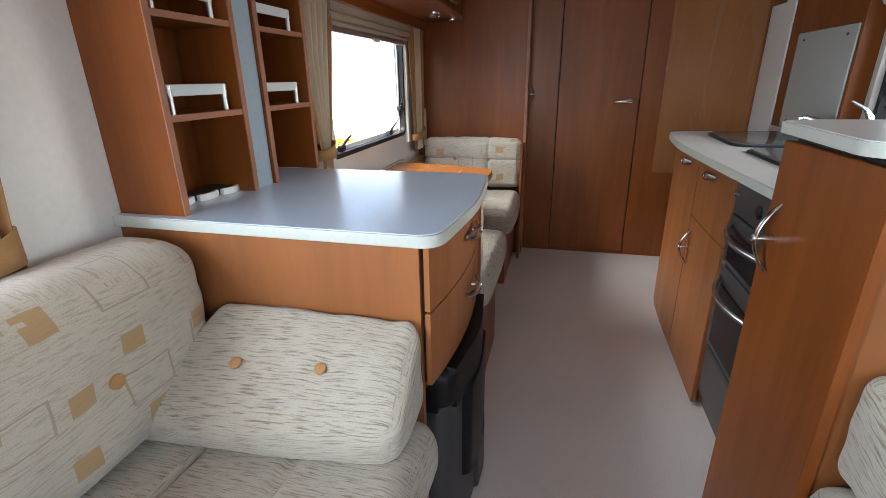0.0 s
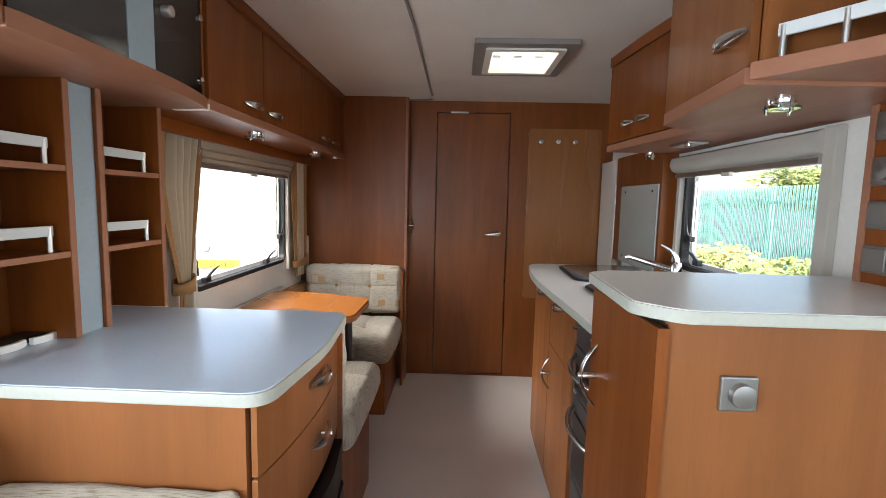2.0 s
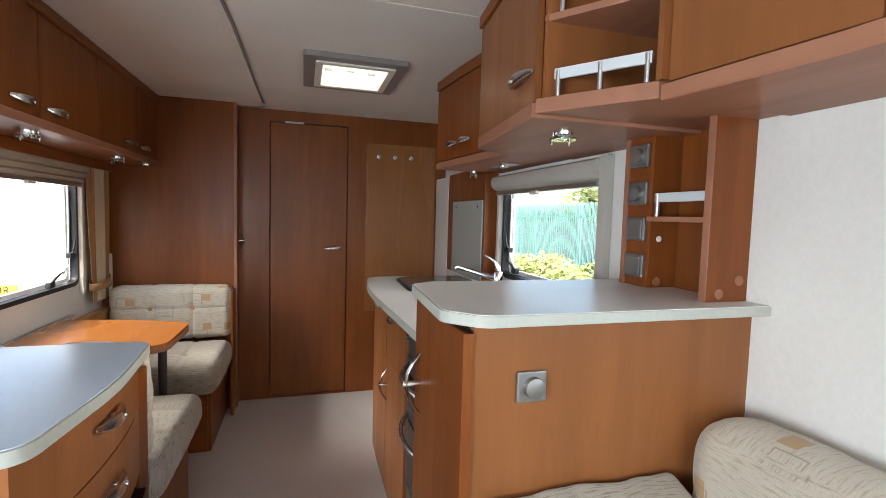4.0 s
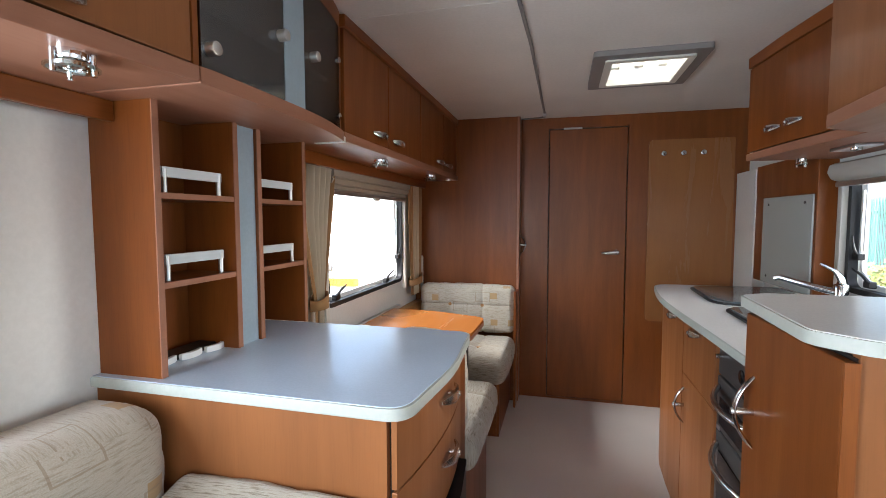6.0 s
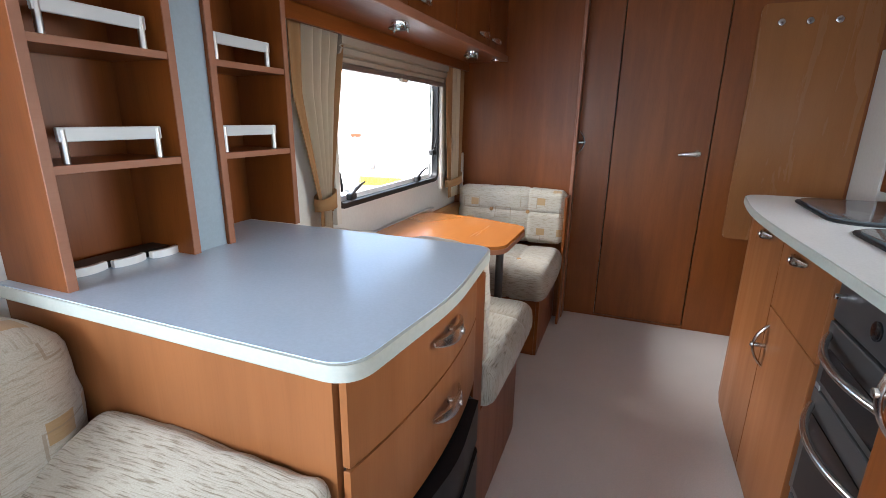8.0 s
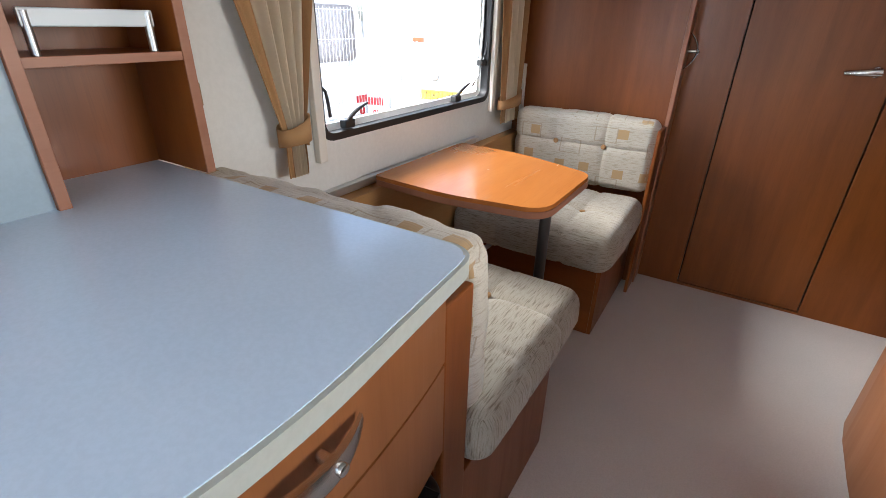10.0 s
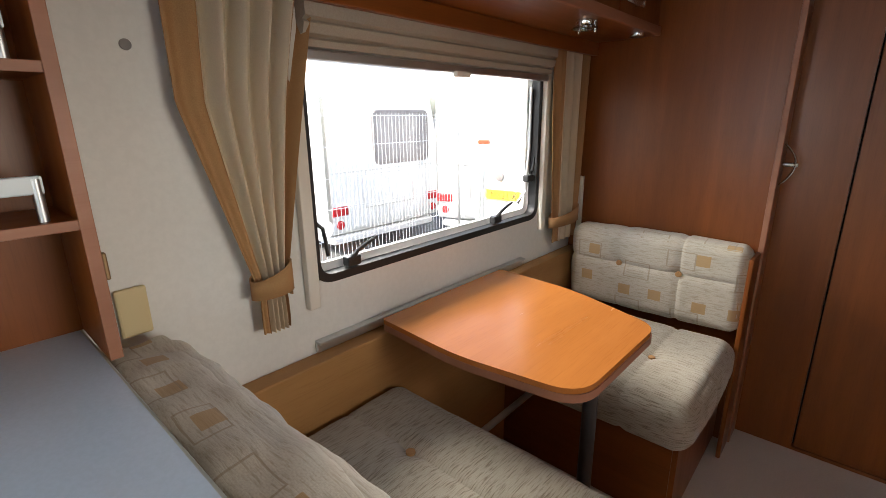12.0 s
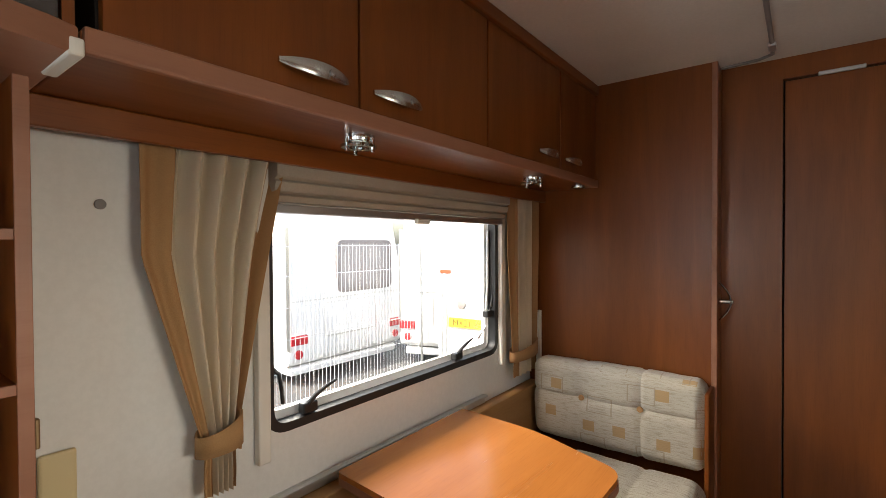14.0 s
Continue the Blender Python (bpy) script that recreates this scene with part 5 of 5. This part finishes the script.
part("cover", cushion(LEFT + 0.004, -0.474, -0.55, 0.922, SZ + 0.002, 0.878, 0.075, 0.012, [(-0.465, 0.66, 0.69, 0.05, 0.012), (-0.465, 0.44, 0.69, 0.05, 0.012)], [("z", 0.69, 0.006, 0.012)], 60, 0.006, 6), fabric_pat, bb, smooth=True)
for by in (0.66, 0.44):
    button((-0.478, by, 0.69), (1, 0, 0), bb, 0.014)
lc = thing("loose_cushion", (-0.2, 0.77, SZ), "spare cream streaked cushion lying against the chest", "cushion", "lounge cushions")
bm = wedge(cushion(-0.462, -0.002, 0.705, 0.930, SZ + 0.003, 0.682, 0.032, 0.012, [(-0.30, 0.80, 0.690, 0.026, 0.008), (-0.15, 0.80, 0.690, 0.026, 0.008)], [], 70, 0.005, 8), 0.705, 0.930, SZ, 0.682, 0.585, 0.734, 0.085)
part("cover", bm, fabric, lc, smooth=True)
for bx, by in ((-0.348, 0.800), (-0.174, 0.818)):
    button((bx, by, 0.653), (0, -0.5, 0.86), lc, 0.012)
sb2 = thing("lounge_bench", (1.08, 0.2, 0), "cherry bench box beside the end cupboard", "bench")
part("front_panel", box(0.745, 0.761, -0.9, 0.926, 0, 0.36), wood_v, sb2)
part("lid", box(0.761, RIGHT, -0.9, 0.926, 0.346, 0.36), ply, sb2)
sc2 = thing("seat_cushion", (1.08, 0.3, 0.361), "long cream streaked lounge seat cushion", "cushion", "lounge cushions")
part("cover", cushion(0.712, RIGHT - 0.005, -0.55, 0.922, 0.361, SZ, 0.055, 0.012, [], [("x", 0.95, 0.008, 0.01), ("x", 1.2, 0.008, 0.01)], 50, 0.004, 13), fabric, sc2, smooth=True)
bb2 = thing("back_cushion", (1.32, 0.2, SZ), "patterned cream bolster below the kitchen-side lounge wall", "cushion", "lounge cushions")
part("cover", cushion(1.222, RIGHT - 0.004, -0.55, 0.918, SZ + 0.002, 0.852, 0.080, 0.012, [], [("z", 0.69, 0.006, 0.012)], 60, 0.006, 16), fabric_pat, bb2, smooth=True)
lc2 = thing("loose_cushion", (1.0, 0.77, SZ), "spare cream streaked cushion against the end cupboard", "cushion", "lounge cushions")
bm = wedge(cushion(0.752, 1.215, 0.680, 0.926, SZ + 0.003, 0.682, 0.030, 0.010, [], [], 60, 0.005, 21), 0.680, 0.926, SZ, 0.682, 0.650, 0.726)
part("cover", bm, fabric, lc2, smooth=True)

# wall odds and ends
solid("socket_cover", box(LEFT + 0.001, LEFT + 0.012, 1.575, 1.625, 0.865, 0.955, 0.004), old_cream, "yellowed plastic socket cover on the wall", "socket")
solid("wall_screw", disc((LEFT + 0.0005, 1.665, 1.360), (1, 0, 0), 0.009, 0.004, 14), grey_pl, "small screw cap on the wall", "screw", smooth=True)
solid("wall_catch", box(-0.545, -0.533, U3 + 0.0006, U3 + 0.007, 1.022, 1.062, 0.002), bronze, "small bronze catch on the shelf unit side", "catch")
solid("wall_bracket", box(-0.660, -0.642, 3.262, WY - 0.001, 0.75, 0.99, 0.003), cream_pl, "cream strip bracket on the wardrobe side", "bracket")


# ---- outdoors ----
tarmac = speckled("worn_tarmac", (0.10, 0.10, 0.10), (0.055, 0.055, 0.055), 60, 0.9, 0.4)
grp = speckled("white_gloss_panel", (0.78, 0.79, 0.79), (0.76, 0.77, 0.77), 5, 0.3)
red_lens = material("red_lamp_lens", (0.45, 0.02, 0.025), 0.2)
plate_mat = material("yellow_plate", (0.75, 0.50, 0.04), 0.4)
# green paint made paler to put haze and glare into its colour
green_paint = material("hazed_green_paint", (0.24, 0.46, 0.38), 0.5)
# both leaf colours are raised as well, for the bright outdoor light
leafy = speckled("sunlit_leaves", (0.28, 0.31, 0.09), (0.14, 0.19, 0.05), 30, 0.7)
leafy2 = speckled("sunlit_yellow_leaves", (0.48, 0.40, 0.13), (0.26, 0.26, 0.08), 30, 0.7)
bark = material("bark", (0.10, 0.07, 0.045), 0.9)
# caravan window glass, paled to grey so its colour carries the glare
glare_win = material("glare_paled_caravan_glass", (0.30, 0.28, 0.27), 0.15)
solid("ground", box(-400, 400, -400, 400, OUT - 0.2, OUT), tarmac, "grey tarmac storage yard", "ground", "structure")


def side_prism(pts, y0, y1):
    """An outline in x, z drawn out from y0 to y1."""
    bm = bmesh.new()
    a = [bm.verts.new((x, y0, z)) for x, z in pts]
    b = [bm.verts.new((x, y1, z)) for x, z in pts]
    bm.faces.new(a)
    bm.faces.new(b[::-1])
    for i in range(len(pts)):
        j = (i + 1) % len(pts)
        bm.faces.new((a[i], b[i], b[j], a[j]))
    return bm


def touring_caravan(name, x, y0, y1, label, window=None):
    """White caravan that turns its rear end towards us."""
    c = thing(name, (x - 2.5, (y0 + y1) / 2, OUT), label, "caravan")
    outline = rounded([(x - 5.2, OUT + 0.24, 0.1), (x, OUT + 0.26, 0.12), (x + 0.02, OUT + 1.2, 0.5), (x - 0.25, OUT + 2.45, 0.25), (x - 5.2, OUT + 2.5, 0.2)], 8)
    part("body", side_prism(outline, y0, y1), grp, c, "white body shell", True)
    part("skirt", box(x - 5.0, x - 0.05, y0 + 0.05, y1 - 0.05, OUT + 0.14, OUT + 0.245, 0.03), grp, c)
    for yy in (y0 + 0.02, y1 - 0.24):
        w = part("wheel", disc((x - 2.7, yy, OUT + 0.31), (0, 1, 0), 0.31, 0.2, 28), black_rub, c, "black road wheel", True)
    if window:
        wy0, wy1, wz0, wz1 = window
        wn_ = part("rear_window", ring("x", x + 0.0, 0.03, wy0 - 0.03, wy1 + 0.03, wz0 - 0.03, wz1 + 0.03, 0.10, 0.05), grey_pl, c, "grey window surround", True)
        part("pane", box(x - 0.02, x + 0.022, wy0, wy1, wz0, wz1), glare_win, wn_)
    for yy in (y0 + 0.12, y1 - 0.12):
        lp = part("tail_lamp", side_prism([(x - 0.02, OUT + 0.50), (x + 0.035, OUT + 0.52), (x + 0.035, OUT + 0.61), (x - 0.02, OUT + 0.64)], yy - 0.11, yy + 0.11), red_lens, c, "red tail lamp")
        part("reflector", disc((x - 0.01, yy, OUT + 0.40), (1, 0, 0), 0.055, 0.035, 20), red_lens, lp, smooth=True)
    part("locker_flap", ring("x", x + 0.012, 0.008, y0 + 0.5, y1 - 0.5, OUT + 0.55, OUT + 0.98, 0.05, 0.012), steel_sheet, c)
    part("seam", box(x - 0.02, x + 0.022, y0 + 0.03, y1 - 0.03, OUT + 1.02, OUT + 1.032), steel_sheet, c)
    part("corner_trim", box(x - 0.06, x + 0.02, y0 - 0.006, y0 + 0.02, OUT + 0.45, OUT + 1.9, 0.008), steel_sheet, c)
    return c


touring_caravan("parked_caravan", -4.40, 4.56, 6.44, "white parked caravan seen from its rear", (5.28, 6.20, 0.69, 1.30))
second = touring_caravan("parked_caravan", -0.0, -1.1, 1.1, "white parked caravan with red tail lamps, turned away")
second.matrix_world = Matrix.Translation((-3.15, 6.56, OUT)) @ Matrix.Rotation(math.atan2(-0.95, 0.31), 4, "Z") @ Matrix.Translation((-2.5, 0, 0))

VM = Matrix.Translation((-2.66, 5.14, OUT)) @ Matrix.Rotation(radians(6), 4, "Z")
vn = thing("parked_van", VM @ Vector((0.95, 2.0, 0)), "white parked van with yellow number plate", "van")


def van_part(name, bm, mat, parent, label="", smooth=False):
    """A part given in the van's own metres: across, back, up."""
    bmesh.ops.transform(bm, matrix=VM, verts=bm.verts)
    return part(name, bm, mat, parent, label, smooth)


def van_section(pts, x0, x1):
    """An outline in back, up drawn out across the van."""
    bm = bmesh.new()
    a = [bm.verts.new((x0, y, z)) for y, z in pts]
    b = [bm.verts.new((x1, y, z)) for y, z in pts]
    bm.faces.new(a)
    bm.faces.new(b[::-1])
    for i in range(len(pts)):
        j = (i + 1) % len(pts)
        bm.faces.new((a[i], b[i], b[j], a[j]))
    es = [e for e in bm.edges if abs(e.verts[0].co.x - e.verts[1].co.x) < 1e-6]
    bmesh.ops.bevel(bm, geom=es, offset=0.06, segments=3, affect="EDGES")
    return bm


van_part("body", van_section(rounded([(0, 0.3, 0.08), (-0.02, 1.0, 0.3), (0.16, 2.0, 0.25), (4.2, 2.05, 0.2), (4.2, 0.3, 0.1)], 6), 0.0, 1.9), grp, vn, "white painted body", True)
for yy in (0.8, 3.4):
    for xx, s in ((0.01, 1), (1.69, 1)):
        van_part("wheel", disc((xx, yy, 0.33), (s, 0, 0), 0.33, 0.2, 28), black_rub, vn, "black road wheel", True)
for xx in (0.07, 0.12):
    van_part("grab_rail", tube([(xx, -0.05, 0.55), (xx, -0.05, 1.42)], 0.012, 8), alu, vn, "silver upright rail", True)
van_part("marker_lamp", box(0.05, 0.17, -0.07, -0.03, 1.40, 1.44, 0.005), material("brown_red_lens", (0.30, 0.07, 0.03), 0.3), vn, "small brown-red marker")
plate = van_part("number_plate", box(0.14, 0.64, -0.05, -0.025, 0.87, 0.965, 0.004), plate_mat, vn, "yellow number plate")
van_part("badge", disc((0.272, -0.01, 1.095), (0, -1, 0), 0.045, 0.03, 24), grey_pl, vn, "round dark badge", True)
for k in range(2):
    van_part("seam", box(0.16, 0.62, -0.030, -0.005, 1.30 + 0.06 * k, 1.306 + 0.06 * k), steel_sheet, vn)
txt = bpy.data.curves.new("plate_text", "FONT")
txt.body, txt.size, txt.align_x, txt.extrude = "MX21 XHR", 0.098, "CENTER", 0.001
tmp = new("plate_text", txt)
me = bpy.data.meshes.new_from_object(tmp.evaluated_get(bpy.context.evaluated_depsgraph_get()))
scene.collection.objects.unlink(tmp)
bpy.data.objects.remove(tmp)
me.transform(Matrix.Translation(-ORIGIN[vn.name]) @ VM @ Matrix.Translation((0.39, -0.052, 0.884)) @ Matrix.Rotation(radians(90), 4, "X") @ Matrix.Diagonal((0.86, 1, 1, 1)))
me.materials.append(black_rub)
tx = new("plate_letters", me)
tx.parent = plate

# galvanised wire in a flat near-white that holds the glare on it
galvanised = material("glare_white_galvanised_wire", (0.80, 0.81, 0.82), 0.5)
fm = thing("mesh_fence", (-3.8, 5.0, OUT), "galvanised wire mesh fence panel in the yard", "fence")
bm = bmesh.new()
for k in range(42):
    y = 3.95 + 0.055 * k
    box(-3.802, -3.798, y - 0.0010, y + 0.0010, OUT + 0.08, OUT + 1.70, bm=bm)
for z in (OUT + 0.1, OUT + 0.42, OUT + 0.74, OUT + 1.06, OUT + 1.38, OUT + 1.68):
    box(-3.803, -3.797, 3.93, 6.22, z - 0.003, z + 0.003, bm=bm)
part("mesh", bm, galvanised, fm)["kind"] = "stuff"
for y in (3.93, 6.22):
    part("post", tube([(-3.8, y, OUT), (-3.8, y, OUT + 1.75)], 0.02, 10), alu, fm, smooth=True)

# palisade fence and planting on the kitchen side
pf = thing("palisade_fence", (6.0, 9, OUT), "green steel palisade fence, haze in its paled colour", "fence")
FH = OUT + 2.05
for z in (OUT + 0.4, FH - 0.28):
    part("cross_rail", box(6.02, 6.06, 0.8, 21.6, z - 0.03, z + 0.03), green_paint, pf)
for k in range(11):
    y = 0.9 + 2.0 * k
    part("post", box(6.06, 6.16, y - 0.05, y + 0.05, OUT, FH - 0.05, 0.004), green_paint, pf)
pal = None
for k in range(240):
    y = 1.0 + 0.085 * k
    if pal is None:
        bm = bmesh.new()
        pts = [(5.985, -0.022), (6.0, -0.009), (6.0, 0.009), (5.985, 0.022), (5.981, 0.022), (5.996, 0.009), (5.996, -0.009), (5.981, -0.022)]
        prism([(x, yy + y) for x, yy in pts], OUT + 0.05, FH, bm=bm)
        pal = part("pale", bm, green_paint, pf)
        py = y
    else:
        o = new("pale", pal.data)
        o.parent = pf
        o.location = (0, y - py, 0)
        ORIGIN[o.name] = ORIGIN[pf.name]


def leaves(c, spread, count, size, seed, hollow=0.35):
    """A loose crown of small folded leaves round c."""
    rnd = random.Random(seed)
    bm = bmesh.new()
    lobes = [(Vector((rnd.uniform(-1, 1) * spread[0] * 0.6, rnd.uniform(-1, 1) * spread[1] * 0.6, rnd.uniform(-0.7, 1) * spread[2] * 0.6)), rnd.uniform(0.35, 0.6)) for _ in range(14)]
    for _ in range(count):
        o, r = rnd.choice(lobes)
        d = Vector((rnd.gauss(0, 1), rnd.gauss(0, 1), rnd.gauss(0, 1))).normalized() * (r * rnd.uniform(hollow, 1) ** 0.5)
        p = Vector(c) + o + Vector((d.x * spread[0], d.y * spread[1], d.z * spread[2]))
        p.z = max(p.z, OUT + 0.02)
        a = Vector((rnd.gauss(0, 1), rnd.gauss(0, 1), rnd.gauss(0, 0.6))).normalized()
        b = a.orthogonal().normalized()
        s = size * rnd.uniform(0.6, 1.3)
        q = [p - a * s, p + b * s * 0.45, p + a * s, p - b * s * 0.45]
        bm.faces.new([bm.verts.new(v) for v in q])
    return bm


rnd = random.Random(5)
for k in range(9):
    y = 4.2 + 1.15 * k + rnd.uniform(-0.2, 0.2)
    x = rnd.uniform(4.7, 5.4)
    h = rnd.uniform(0.45, 0.62)
    bsh = thing("shrub", (x, y, OUT), "low sunlit yellow-green shrub before the fence", "shrub", "shrubs along the fence")
    part("foliage", leaves((x, y, OUT + h * 0.9), (0.75, 0.85, h), 1500, 0.06, 40 + k), leafy2 if k % 2 else leafy, bsh)
    for j in range(4):
        part("stem", tube([(x, y, OUT), (x + rnd.uniform(-0.3, 0.3), y + rnd.uniform(-0.3, 0.3), OUT + h)], [0.02, 0.006], 6), bark, bsh)
tree = thing("tree", (13, 16, OUT), "green broadleaf tree beyond the fence, paled for glare", "tree")
tk = part("trunk", tube([(13, 16, OUT), (13.05, 16.05, OUT + 1.0), (13.0, 16, OUT + 2.2), (13.1, 16.1, OUT + 3.4)], [0.22, 0.18, 0.13, 0.05], 10), bark, tree, smooth=True)
for j in range(6):
    a = j * 1.05
    part("limb", tube([(13, 16, OUT + 1.3 + 0.2 * j), (13 + 0.9 * math.cos(a), 16 + 0.9 * math.sin(a), OUT + 2.2 + 0.22 * j)], [0.08, 0.02], 6), bark, tk)
part("crown", leaves((13, 16, OUT + 2.7), (2.2, 2.2, 1.5), 6000, 0.10, 77), leafy, tree)
